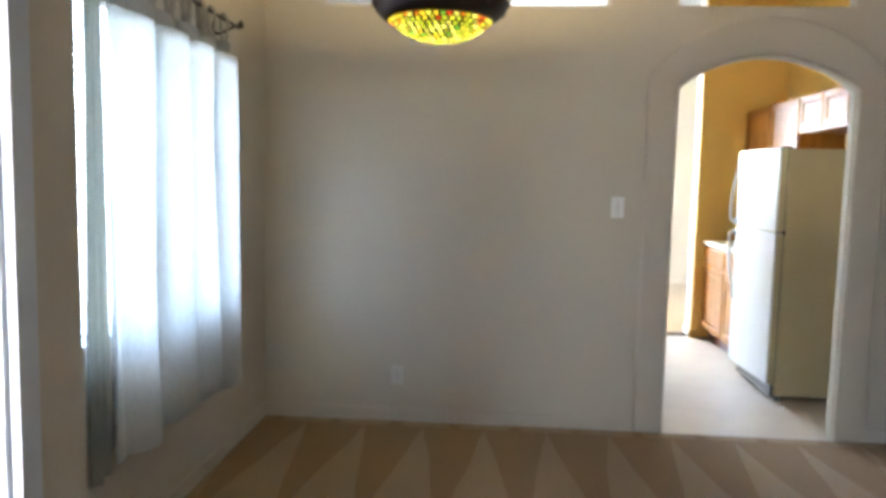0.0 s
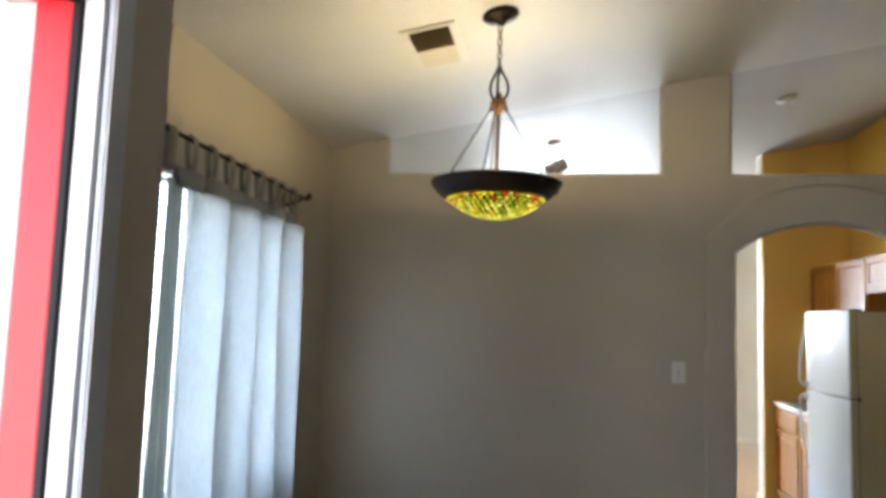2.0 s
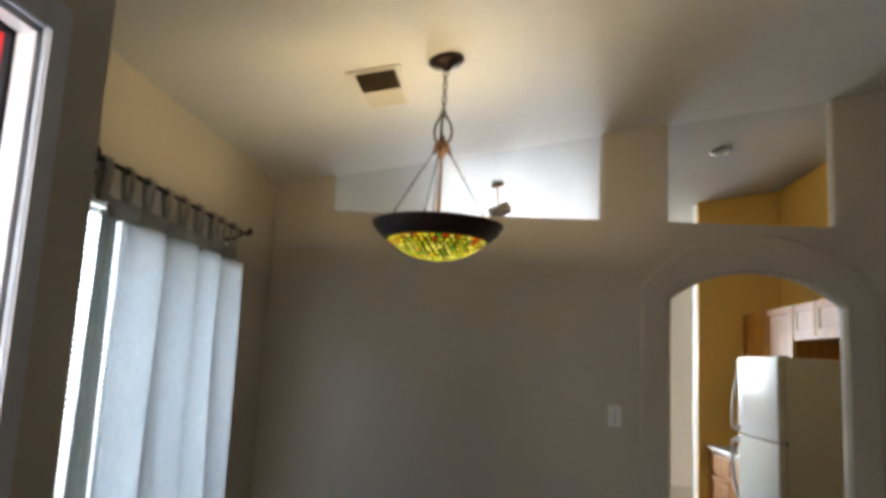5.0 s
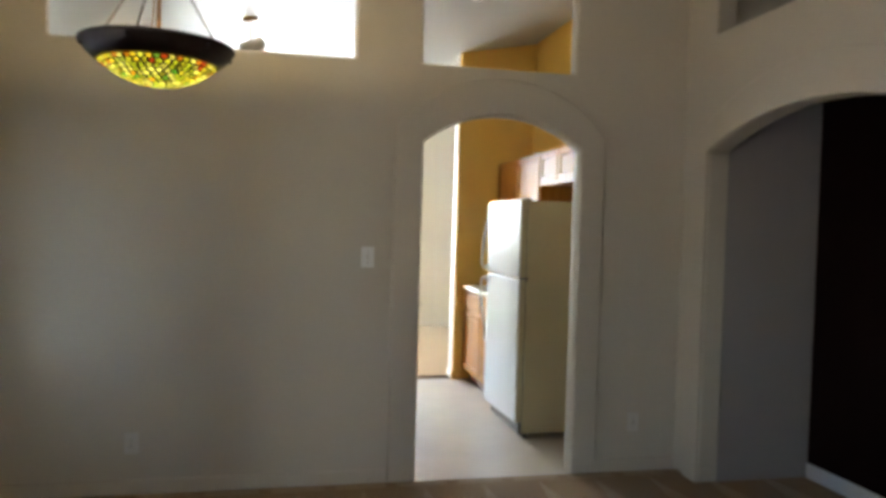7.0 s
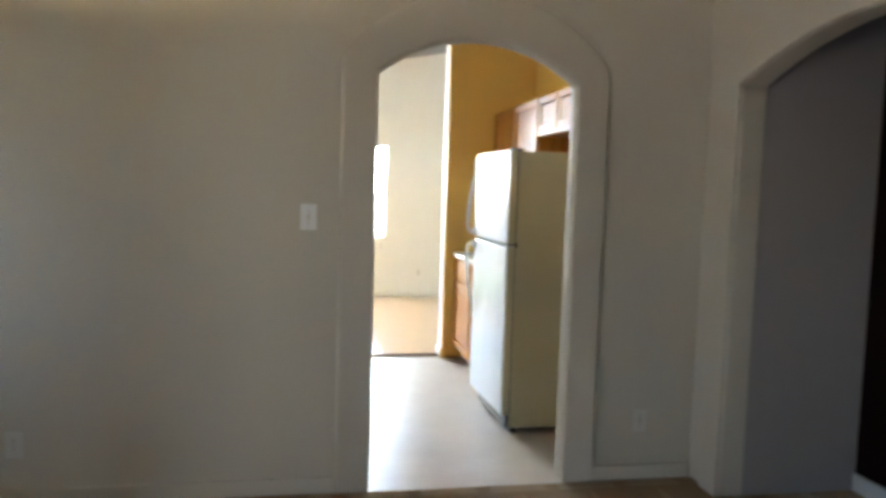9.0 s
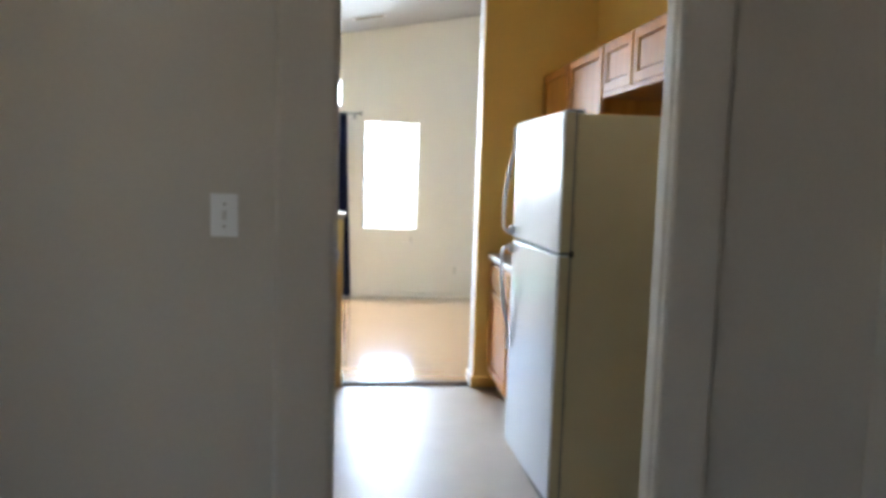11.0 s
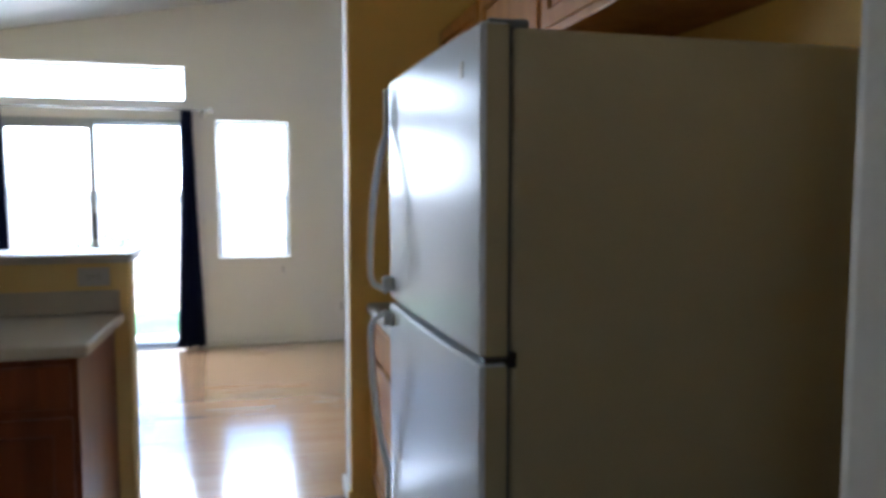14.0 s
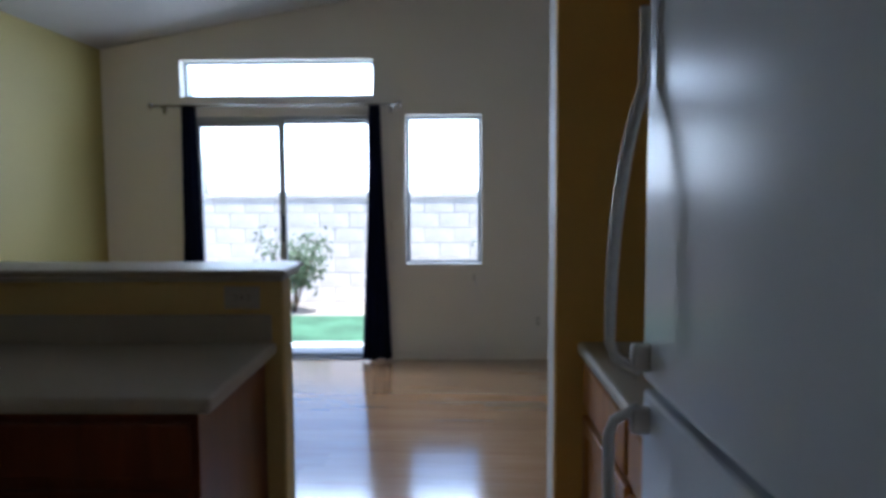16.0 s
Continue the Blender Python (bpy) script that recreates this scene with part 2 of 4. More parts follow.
M_BLOCK = surface("pink_block", (0.80, 0.745, 0.73), 0.9, 0.1, 3, 50, 0.4, 0.004)
M_SAND = surface("desert_ground", (0.52, 0.45, 0.38), 0.95, 0.12, 0.6, 30, 0.4, 0.01)
M_LEAF = surface("grey_green_leaf", (0.15, 0.20, 0.11), 0.6, 0.3, 6, 60, 0.1)
M_BARK = surface("bark", (0.12, 0.08, 0.05), 0.9, 0.2, 8, 60, 0.4, 0.006)
M_BULB = surface("frosted_bulb", (0.9, 0.85, 0.75), 0.5, 0.02, 6, 60, 0.0)


# ---- mesh helpers ----
def part(name, bm, material, parent=None, label="", smooth=False):
    bmesh.ops.recalc_face_normals(bm, faces=bm.faces)
    me = bpy.data.meshes.new(name)
    bm.to_mesh(me)
    bm.free()
    me.materials.append(material)
    if smooth:
        for p in me.polygons:
            p.use_smooth = True
    ob = new(name, me)
    if parent is not None:
        ob.parent = parent
        ob.matrix_parent_inverse = BASE.get(parent.name, Matrix()).inverted()
        BASE[ob.name] = Matrix()
        if ob.parent.type == "MESH":
            ob.matrix_parent_inverse = Matrix()
    if label:
        tagged(ob, label)
    return ob


BASE = {}


def thing(name, at, label, category, group=""):
    ob = new(name)
    ob.empty_display_size = 0.1
    ob.location = at
    BASE[ob.name] = Matrix.Translation(at)
    return tagged(ob, label, category, group)


def setting(name, bm, material, label, category):
    return tagged(part(name, bm, material), label, category, kind="structure")


def box(bm, x0, x1, y0, y1, z0, z1, bevel=0.0, seg=2):
    b = bmesh.new() if bevel else bm
    vs = [b.verts.new(p) for p in ((x0, y0, z0), (x1, y0, z0), (x1, y1, z0), (x0, y1, z0), (x0, y0, z1), (x1, y0, z1), (x1, y1, z1), (x0, y1, z1))]
    for f in ((3, 2, 1, 0), (4, 5, 6, 7), (0, 1, 5, 4), (1, 2, 6, 5), (2, 3, 7, 6), (3, 0, 4, 7)):
        b.faces.new([vs[i] for i in f])
    if bevel:
        bmesh.ops.bevel(b, geom=b.edges[:], offset=bevel, segments=seg, affect="EDGES", profile=0.5)
        tmp = bpy.data.meshes.new("tmp")
        b.to_mesh(tmp)
        b.free()
        bm.from_mesh(tmp)
        bpy.data.meshes.remove(tmp)
    return bm


def boxes(*dims, bevel=0.0):
    bm = bmesh.new()
    for d in dims:
        box(bm, *d, bevel=bevel)
    return bm


def prism(pts, axis, lo, hi, bevel=0.0, seg=3):
    """The outline pts, in the plane across axis, pushed from lo to hi."""
    bm = bmesh.new()

    def put(p, v):
        return {"x": (v, p[0], p[1]), "y": (p[0], v, p[1]), "z": (p[0], p[1], v)}[axis]
    a = [bm.verts.new(put(p, lo)) for p in pts]
    b = [bm.verts.new(put(p, hi)) for p in pts]
    bm.faces.new(a)
    bm.faces.new(b[::-1])
    for i in range(len(pts)):
        j = (i + 1) % len(pts)
        bm.faces.new((a[i], b[i], b[j], a[j]))
    bmesh.ops.recalc_face_normals(bm, faces=bm.faces)
    if bevel:
        es = [e for e in bm.edges if len(e.link_faces) == 2 and e.calc_face_angle(0) > 0.6]
        bmesh.ops.bevel(bm, geom=es, offset=bevel, segments=seg, affect="EDGES", profile=0.5)
    return bm


def tube(bm, pts, r, sides=8, closed=False):
    """A round bar along the points; r may be a list."""
    rings, n = [], len(pts)
    pts = [Vector(p) for p in pts]
    for i, p in enumerate(pts):
        a, b = pts[i - 1] if (i or closed) else p, pts[(i + 1) % n] if (i < n - 1 or closed) else p
        d = (b - a).normalized()
        u = d.orthogonal().normalized() if not rings else (side - d * side.dot(d)).normalized()
        side = u
        v = d.cross(u)
        rad = r[i] if isinstance(r, (list, tuple)) else r
        rings.append([bm.verts.new(p + (u * math.cos(k * math.tau / sides) + v * math.sin(k * math.tau / sides)) * rad) for k in range(sides)])
    for i in range(n if closed else n - 1):
        a, b = rings[i], rings[(i + 1) % n]
        for k in range(sides):
            bm.faces.new((a[k], a[(k + 1) % sides], b[(k + 1) % sides], b[k]))
    if not closed:
        bm.faces.new(rings[0][::-1])
        bm.faces.new(rings[-1])
    return bm


def lathe(bm, profile, cx, cy, sides=32):
    """Turn (radius, z) pairs about an upright axis."""
    rings = []
    for r, z in profile:
        if r < 1e-5:
            rings.append([bm.verts.new((cx, cy, z))])
        else:
            rings.append([bm.verts.new((cx + r * math.cos(k * math.tau / sides), cy + r * math.sin(k * math.tau / sides), z)) for k in range(sides)])
    for a, b in zip(rings, rings[1:]):
        for k in range(sides):
            f = [a[k % len(a)], a[(k + 1) % len(a)], b[(k + 1) % len(b)], b[k % len(b)]]
            f = list(dict.fromkeys(f))
            if len(f) > 2:
                bm.faces.new(f)
    return bm


def arc(u0, u1, spring, rise, steps=18):
    """Points of a flat round arch from u0 to u1."""
    w = (u1 - u0) / 2
    rad = (w * w + rise * rise) / (2 * rise)
    c, a = (u0 + u1) / 2, math.asin(min(1, abs(w) / rad))
    s = 1 if w > 0 else -1
    return [(c + s * rad * math.sin(-a + 2 * a * i / steps), spring + rise - rad + rad * math.cos(-a + 2 * a * i / steps)) for i in range(steps + 1)]


def holed(axis, lo, hi, u0, u1, top, holes, foot=0.0):
    """A wall across axis from lo to hi, u0 to u1 long, top(u) high, with square holes (u0, u1, z0, z1)."""
    bm = bmesh.new()
    cuts = sorted({u0, u1, *[h[0] for h in holes], *[h[1] for h in holes]})
    for a, b in zip(cuts, cuts[1:]):
        mine = sorted([(h[2], h[3]) for h in holes if h[0] <= a + 1e-6 and h[1] >= b - 1e-6])
        z = foot
        spans = []
        for z0, z1 in mine:
            if z0 > z + 1e-6:
                spans.append((z, z0))
            z = z1
        spans.append((z, None))
        for z0, z1 in spans:
            ta, tb = (top(a), top(b)) if z1 is None else (z1, z1)
            pts = [(a, z0), (b, z0), (b, tb), (a, ta)]
            p = prism(pts, axis, lo, hi)
            tmp = bpy.data.meshes.new("tmp")
            p.to_mesh(tmp)
            p.free()
            bm.from_mesh(tmp)
            bpy.data.meshes.remove(tmp)
    return bm


# ---- the plan ----
XL, XR = -1.165, 2.785          # window wall and arch wall of the dining room
YD, YK = 4.14, 4.225            # both faces of the wall to the kitchen
XK, YS = 2.75, 6.87             # kitchen side wall, yellow stub wall
YF = 10.45                      # far wall of the living room
XDOOR, YJAMB, YC = -0.513, 0.940, 1.145
YB = -1.6                       # added closing wall behind the entry, its place assumed


def ceil_z(x):
    return 2.752 + 0.186 * x


def lid(x):
    return ceil_z(x) + 0.02


# floors
setting("floor_dining", prism([(XL - 0.03, YC - 0.03), (XL - 0.03, 4.12), (XR + 0.02, 4.12), (XR + 0.02, 4.0), (3.6, 4.0), (3.6, 1.62), (XR + 0.02, 1.62), (XR + 0.02, YB - 0.03), (XDOOR - 0.03, YB - 0.03), (XDOOR - 0.03, YC - 0.03)], "z", -0.119, 0.0), M_CARPET, "tan cut-pile carpet with vacuum marks", "carpet")
setting("floor_kitchen", boxes((XL - 0.05, 3.0, 4.121, 6.93, -0.12, -0.004)), M_VINYL, "pale beige sheet vinyl kitchen floor", "floor")
floor_living = setting("floor_living", boxes((XL - 0.05, 5.6, 6.95, YF + 0.02, -0.12, -0.002)), M_THRESH, "honey-coloured laminate plank floor", "floor")
setting("trim_threshold", prism([(6.915, -0.004), (6.975, -0.004), (6.975, 0.012), (6.955, 0.018), (6.935, 0.016), (6.918, 0.004)], "x", 1.13, 2.0), M_THRESH, "dark wooden floor threshold strip", "threshold")
# ceiling: one slope over the whole house
YSPLIT = YD + 0.03
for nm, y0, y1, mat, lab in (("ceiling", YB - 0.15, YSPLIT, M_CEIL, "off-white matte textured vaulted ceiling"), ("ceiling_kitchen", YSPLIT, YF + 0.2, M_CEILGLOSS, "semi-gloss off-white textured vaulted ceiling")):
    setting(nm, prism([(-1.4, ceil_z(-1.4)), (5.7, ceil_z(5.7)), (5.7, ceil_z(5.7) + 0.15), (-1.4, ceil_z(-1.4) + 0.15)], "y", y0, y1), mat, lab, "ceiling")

# wall between dining room and kitchen
AL, AR, SPR, RISE = 1.147, 2.09, 1.937, 0.172
LEDGE = 2.385
pts = [(XL - 0.05, 0), (AL, 0)] + arc(AL, AR, SPR, RISE) + [(AR, 0), (XR + 0.1, 0), (XR + 0.1, lid(XR)), (2.051, lid(2.051)), (2.051, LEDGE), (1.136, LEDGE), (1.136, lid(1.136)), (0.755, lid(0.755)), (0.755, LEDGE), (-0.82, LEDGE), (-0.82, lid(-0.82)), (XL - 0.05, lid(XL))]
wall_arch = setting("wall_arch", prism(pts, "y", YD, YK, 0.02, 3), M_TAUPE, "taupe plaster wall with arched doorway and open ledges", "wall")


def surround(name, u0, u1, axis, lo, hi, band, label):
    inner = [(u0, 0.0)] + arc(u0, u1, SPR, RISE) + [(u1, 0.0)]
    s = 1 if u1 > u0 else -1
    o0, o1 = u0 - s * band, u1 + s * band
    outer = [(o1, 0.0)] + arc(o1, o0, SPR + 0.07, RISE + 0.145) + [(o0, 0.0)]
    return setting(name, prism(inner + outer, axis, lo, hi, 0.0165 if axis == "y" else 0.010, 4), M_TAUPE, label, "arch trim")


YW = 4.285                      # the wall is furred out beside the arch, behind the counter
setting("wall_arch_furring", boxes((XL - 0.05, AL, YK + 0.0005, YW, 0, SPR), bevel=0.008), M_TAUPE, "furred-out plaster wall behind the kitchen counter", "wall")
surround("trim_arch_kitchen", AL, AR, "y", YD - 0.035, YD - 0.001, 0.165, "raised taupe plaster band round an archway")
# wall with the second arch
B0, B1 = 3.865, 2.25
pts = [(4.17, 0), (B0, 0)] + arc(B0, B1, SPR, RISE) + [(B1, 0), (YB, 0), (YB, lid(XR)), (1.9, lid(XR)), (1.9, 2.61), (3.84, 2.61), (3.84, lid(XR)), (4.17, lid(XR))]
setting("wall_hall_arch", prism(pts, "x", XR, XR + 0.13, 0.012, 2), M_TAUPE, "taupe plaster wall with wide archway to a hall", "wall")
surround("trim_arch_hall", B0, B1, "x", XR - 0.022, XR - 0.001, 0.15, "raised taupe plaster band round a wide archway")
# hall behind it
setting("wall_hall_north", boxes((XR + 0.131, 3.6, 3.872, 4.0, 0, 2.452)), M_GREYWALL, "grey painted hall wall", "wall")
setting("wall_hall_east", boxes((3.53, 3.65, 1.7, 3.871, 0, 2.452)), M_MAROON, "near-black maroon hall wall", "wall")
setting("wall_hall_south", boxes((XR + 0.131, 3.6, 1.6, 1.699, 0, 2.452)), M_GREYWALL, "grey painted hall wall", "wall")
setting("ceiling_hall", boxes((XR + 0.131, 3.7, 1.55, 4.05, 2.455, 2.6)), M_CEIL, "flat white hall ceiling", "ceiling")
setting("wall_niche_back", boxes((3.5, 3.6, 1.5, 4.05, 2.6, ceil_z(3.5) + 0.02)), M_TAUPE, "taupe plaster back of a high ledge", "wall")
setting("wall_niche_north", boxes((XR + 0.131, 3.499, 3.95, 4.05, 2.6, ceil_z(3.5) + 0.04)), M_TAUPE, "taupe plaster side of a high ledge", "wall")
setting("wall_niche_south", boxes((XR + 0.131, 3.499, 1.5, 1.6, 2.6, ceil_z(3.5) + 0.04)), M_TAUPE, "taupe plaster side of a high ledge", "wall")

# front: window wall, return, door wall, back wall
WY0, WY1, WZ0, WZ1 = 1.95, 3.36, 0.83, 2.04
setting("wall_window", holed("x", XL - 0.16, XL, YC - 0.15, YD + 0.06, lambda u: lid(XL), [(WY0, WY1, WZ0, WZ1)]), M_TAUPE, "taupe plaster wall with a curtained window", "wall")
setting("wall_return", boxes((XL, XDOOR - 0.001, YC - 0.15, YC, 0, lid(XL))), M_TAUPE, "short taupe return wall beside the entry", "wall")
D0 = 0.05
setting("wall_door", holed("x", XDOOR - 0.15, XDOOR, YB, YC - 0.003, lambda u: lid(XDOOR), [(D0 - 0.03, YJAMB + 0.03, 0, 2.03)]), M_TAUPE, "taupe wall holding the front doorway", "wall")
# Unseen wall, added to close the room behind the entry.
setting("wall_back", prism([(XDOOR - 0.15, 0), (XR + 0.13, 0), (XR + 0.13, lid(XR + 0.13)), (XDOOR - 0.15, lid(XDOOR - 0.15))], "y", YB - 0.12, YB - 0.001), M_TAUPE, "added taupe wall closing the entry, unseen", "wall")

# kitchen and living room walls
setting("wall_kitchen_east", boxes((XK, XK + 0.12, YK + 0.001, YS + 0.1, 0, ceil_z(XK) + 0.02)), M_YELLOW, "ochre yellow kitchen side wall", "wall")
setting("wall_stub", prism([(2.005, 0), (XK + 0.002, 0), (XK + 0.002, lid(XK)), (2.005, lid(2.005))], "y", YS, YS + 0.03, 0.008, 2), M_YELLOW, "ochre yellow end wall of the kitchen", "wall")
setting("wall_stub_back", prism([(2.006, 0), (5.6, 0), (5.6, lid(5.6)), (2.006, lid(2.006))], "y", YS + 0.031, YS + 0.2, 0.012, 3), M_CREAM, "cream living room wall", "wall")
setting("wall_west_kitchen", boxes((XL - 0.16, XL, YD + 0.061, YF + 0.15, 0, lid(XL))), M_DULLYELLOW, "dull yellow wall of the dinette", "wall")
setting("wall_east_living", boxes((5.5, 5.6, YS + 0.2, YF + 0.15, 0, ceil_z(5.6) + 0.1)), M_CREAM, "cream living room wall", "wall")
SX0, SX1, SZ = -0.47, 1.02, 2.0
TZ0, TZ1 = 2.155, 2.447
VX0, VX1, VZ0, VZ1 = 1.277, 1.893, 0.79, 2.0
setting("wall_far", holed("y", YF, YF + 0.15, XL, 5.5, lid, [(SX0, SX1, 0.0, SZ), (-0.53, 1.03, TZ0, TZ1), (VX0, VX1, VZ0, VZ1)]), M_CREAM, "cream wall with sliding door and windows", "wall")


def baseboard(name, dims):
    setting(name, boxes(dims, bevel=0.004), M_TRIM if "hall" in name else M_YELLOW if name == "baseboard_stub" else M_TAUPE if "dining" in name else M_CREAM, "painted wooden baseboard", "baseboard")


baseboard("baseboard_dining_1", (XL + 0.012, AL - 0.168, YD - 0.014, YD - 0.001, 0.0, 0.075))
baseboard("baseboard_dining_2", (AR + 0.168, XR - 0.015, YD - 0.014, YD - 0.001, 0.0, 0.075))
baseboard("baseboard_dining_3", (XL + 0.001, XL + 0.014, YC + 0.002, YD - 0.002, 0.0, 0.075))
baseboard("baseboard_hall", (3.514, 3.529, 1.72, 3.869, 0.0, 0.09))
baseboard("baseboard_far_1", (1.0, 5.48, YF - 0.014, YF - 0.001, 0.012, 0.07))
baseboard("baseboard_far_2", (XL + 0.01, -0.5, YF - 0.014, YF - 0.001, 0.012, 0.07))
baseboard("baseboard_stub", (1.99, 2.28, YS - 0.014, YS - 0.001, 0.0, 0.075))
baseboard("baseboard_stub_end", (1.988, 2.002, YS - 0.002, YS + 0.2, 0.0, 0.075))

# ---- front door frame ----
HD = 2.0                         # underside of the head jamb


def lining(x0, x1, inset, bevel):
    """Two uprights and a head that line the doorway from x0 to x1 off the wall's face."""
    a, b = XDOOR + x0, XDOOR + x1
    return boxes((a, b, YJAMB - inset, YJAMB + 0.029, 0, HD + 0.029), (a, b, D0 - 0.029, D0 + inset, 0, HD + 0.029), (a, b, D0 + inset, YJAMB - inset, HD - inset, HD + 0.029), bevel=bevel)


door_1 = tagged(part("door_1", lining(-0.030, 0.004, 0.0, 0.002), M_TRIM), "white front door jamb with red outer frame", "door frame", kind="structure")
for nm, y0, y1, z0, z1 in (("casing_latch", YJAMB + 0.009, YJAMB + 0.067, 0, HD + 0.067), ("casing_hinge", D0 - 0.067, D0 - 0.009, 0, HD + 0.067), ("casing_head", D0 - 0.0085, YJAMB + 0.0085, HD + 0.009, HD + 0.067)):
    c = part(nm, boxes((XDOOR + 0.0045, XDOOR + 0.016, y0, y1, z0, z1), bevel=0.005), M_CASING, door_1, "grey painted casing")
    if nm == "casing_latch":
        # Pale strip paints in the highlight along the casing's rounded inner edge.
        part("edge_highlight", boxes((XDOOR + 0.0165, XDOOR + 0.020, y0 + 0.002, y0 + 0.009, 0, HD + 0.011), bevel=0.0015), M_TRIM, c, "pale strip for the highlight on the casing's edge")
part("weatherstrip", lining(-0.046, -0.0305, 0.006, 0.003), M_RUBBER, door_1, "black rubber weatherstrip")
part("outer_jamb", lining(-0.114, -0.0465, 0.002, 0.004), M_RED, door_1, "glossy red outer frame")
for z in (1.02, 1.15):
    sp = part("strike_plate", boxes((XDOOR - 0.027, XDOOR + 0.001, YJAMB - 0.0015, YJAMB - 0.0002, z - 0.03, z + 0.03), bevel=0.0005), M_CHROME, door_1, "nickel strike plate")
    part("bolt_hole", boxes((XDOOR - 0.020, XDOOR - 0.007, YJAMB - 0.0022, YJAMB - 0.0016, z - 0.012, z + 0.012)), M_DARK, sp)
setting("wall_porch", boxes((XL - 0.19, XDOOR - 0.166, YC - 0.18, YC - 0.151, -0.1, 2.9), (XDOOR - 0.165, XDOOR - 0.1145, YJAMB + 0.003, YJAMB + 0.029, -0.1, HD + 0.028), (XDOOR - 0.165, XDOOR - 0.1145, D0, YJAMB + 0.0025, HD + 0.003, HD + 0.028)), M_STUCCO, "rough tan stucco porch wall", "wall")
setting("wall_front_stucco", holed("x", XL - 0.19, XL - 0.161, YC - 0.15, YF + 0.1, lambda u: 2.5, [(WY0, WY1, WZ0, WZ1)], -0.1), M_STUCCO, "rough tan stucco front wall", "wall")
setting("ceiling_porch", boxes((-2.6, XDOOR - 0.152, YB - 0.1, YC - 0.182, 2.62, 2.75)), M_STUCCO, "tan stucco porch ceiling", "porch ceiling")

# ---- windows ----
def sash(win, axis, plane, u0, u1, z0, z1, w, d, name="window_frame"):
    """A frame of four bars round a pane, in the plane across axis."""
    bm = bmesh.new()
    for a, b, c, e in ((u0, u1, z0, z0 + w), (u0, u1, z1 - w, z1), (u0, u0 + w, z0 + w, z1 - w), (u1 - w, u1, z0 + w, z1 - w)):
        if axis == "x":
            box(bm, plane, plane + d, a, b, c, e, bevel=0.003)
        else:
            box(bm, a, b, plane, plane + d, c, e, bevel=0.003)
    f = part(name, bm, M_ALU, win)
    g = plane + d * 0.4
    u0, u1, z0, z1 = u0 + w - 0.004, u1 - w + 0.004, z0 + w - 0.004, z1 - w + 0.004
    pane = part("pane", boxes((g, g + 0.005, u0, u1, z0, z1) if axis == "x" else (u0, u1, g, g + 0.005, z0, z1)), M_GLASS, win, "clear glass pane")
    pane.visible_shadow = False
    return f


window_1 = tagged(thing("window_1", (XL - 0.1, 2.65, WZ0), "white-framed front window with mini blinds", "window"), kind="structure")
sash(window_1, "x", XL - 0.13, WY0 + 0.001, (WY0 + WY1) / 2, WZ0 + 0.001, WZ1 - 0.001, 0.04, 0.04)
sash(window_1, "x", XL - 0.13, (WY0 + WY1) / 2 + 0.001, WY1 - 0.001, WZ0 + 0.001, WZ1 - 0.001, 0.04, 0.04)
part("window_sill", boxes((XL - 0.085, XL + 0.02, WY0 + 0.002, WY1 - 0.002, WZ0 + 0.001, WZ0 + 0.018), bevel=0.004), M_TRIM, window_1)
blind = thing("mini_blind", (XL - 0.04, 2.65, WZ1 - 0.03), "white vinyl mini blind hanging in the window", "blind")
part("head_rail", boxes((XL - 0.06, XL - 0.02, WY0 + 0.01, WY1 - 0.01, WZ1 - 0.03, WZ1 - 0.003), bevel=0.003), M_BLIND, blind)
part("bottom_rail", boxes((XL - 0.055, XL - 0.025, WY0 + 0.012, WY1 - 0.012, WZ0 + 0.03, WZ0 + 0.045), bevel=0.003), M_BLIND, blind)
slat = None
for i in range(52):
    z = WZ0 + 0.06 + i * (WZ1 - WZ0 - 0.1) / 51
    if slat is None:
        slat = part("slat", prism([(-0.0085, 0.0065), (0.0, -0.0010), (0.0085, -0.0075), (0.0085, -0.0065), (0.0, 0.0002), (-0.0085, 0.0075)], "y", WY0 + 0.014, WY1 - 0.014), M_BLIND, blind)
        slat.location = (XL - 0.04, 0, z)
    else:
        s2 = slat.copy()
        scene.collection.objects.link(s2)
        s2.location = (XL - 0.04, 0, z)
for y in (WY0 + 0.25, (WY0 + WY1) / 2, WY1 - 0.25):
    part("cord", tube(bmesh.new(), [(XL - 0.04, y, WZ0 + 0.04), (XL - 0.04, y, WZ1 - 0.02)], 0.0012, 5), M_BLIND, blind)

window_2 = tagged(thing("window_2", (1.58, YF + 0.1, VZ0), "tall narrow bright living room window", "window"), kind="structure")
sash(window_2, "y", YF + 0.1, VX0 + 0.001, VX1 - 0.001, VZ0 + 0.001, VZ1 - 0.001, 0.03, 0.04)
part("window_sill", boxes((VX0 + 0.002, VX1 - 0.002, YF - 0.012, YF + 0.099, VZ0 + 0.001, VZ0 + 0.012), bevel=0.003), M_CREAM, window_2)
window_3 = tagged(thing("window_3", (0.25, YF + 0.1, TZ0), "wide transom window over the sliding door", "window"), kind="structure")
sash(window_3, "y", YF + 0.1, -0.529, 1.029, TZ0 + 0.001, TZ1 - 0.001, 0.022, 0.04)
door_2 = tagged(thing("door_2", (0.25, YF + 0.08, 0), "pale aluminium sliding glass patio door, closed", "sliding door"), kind="structure")
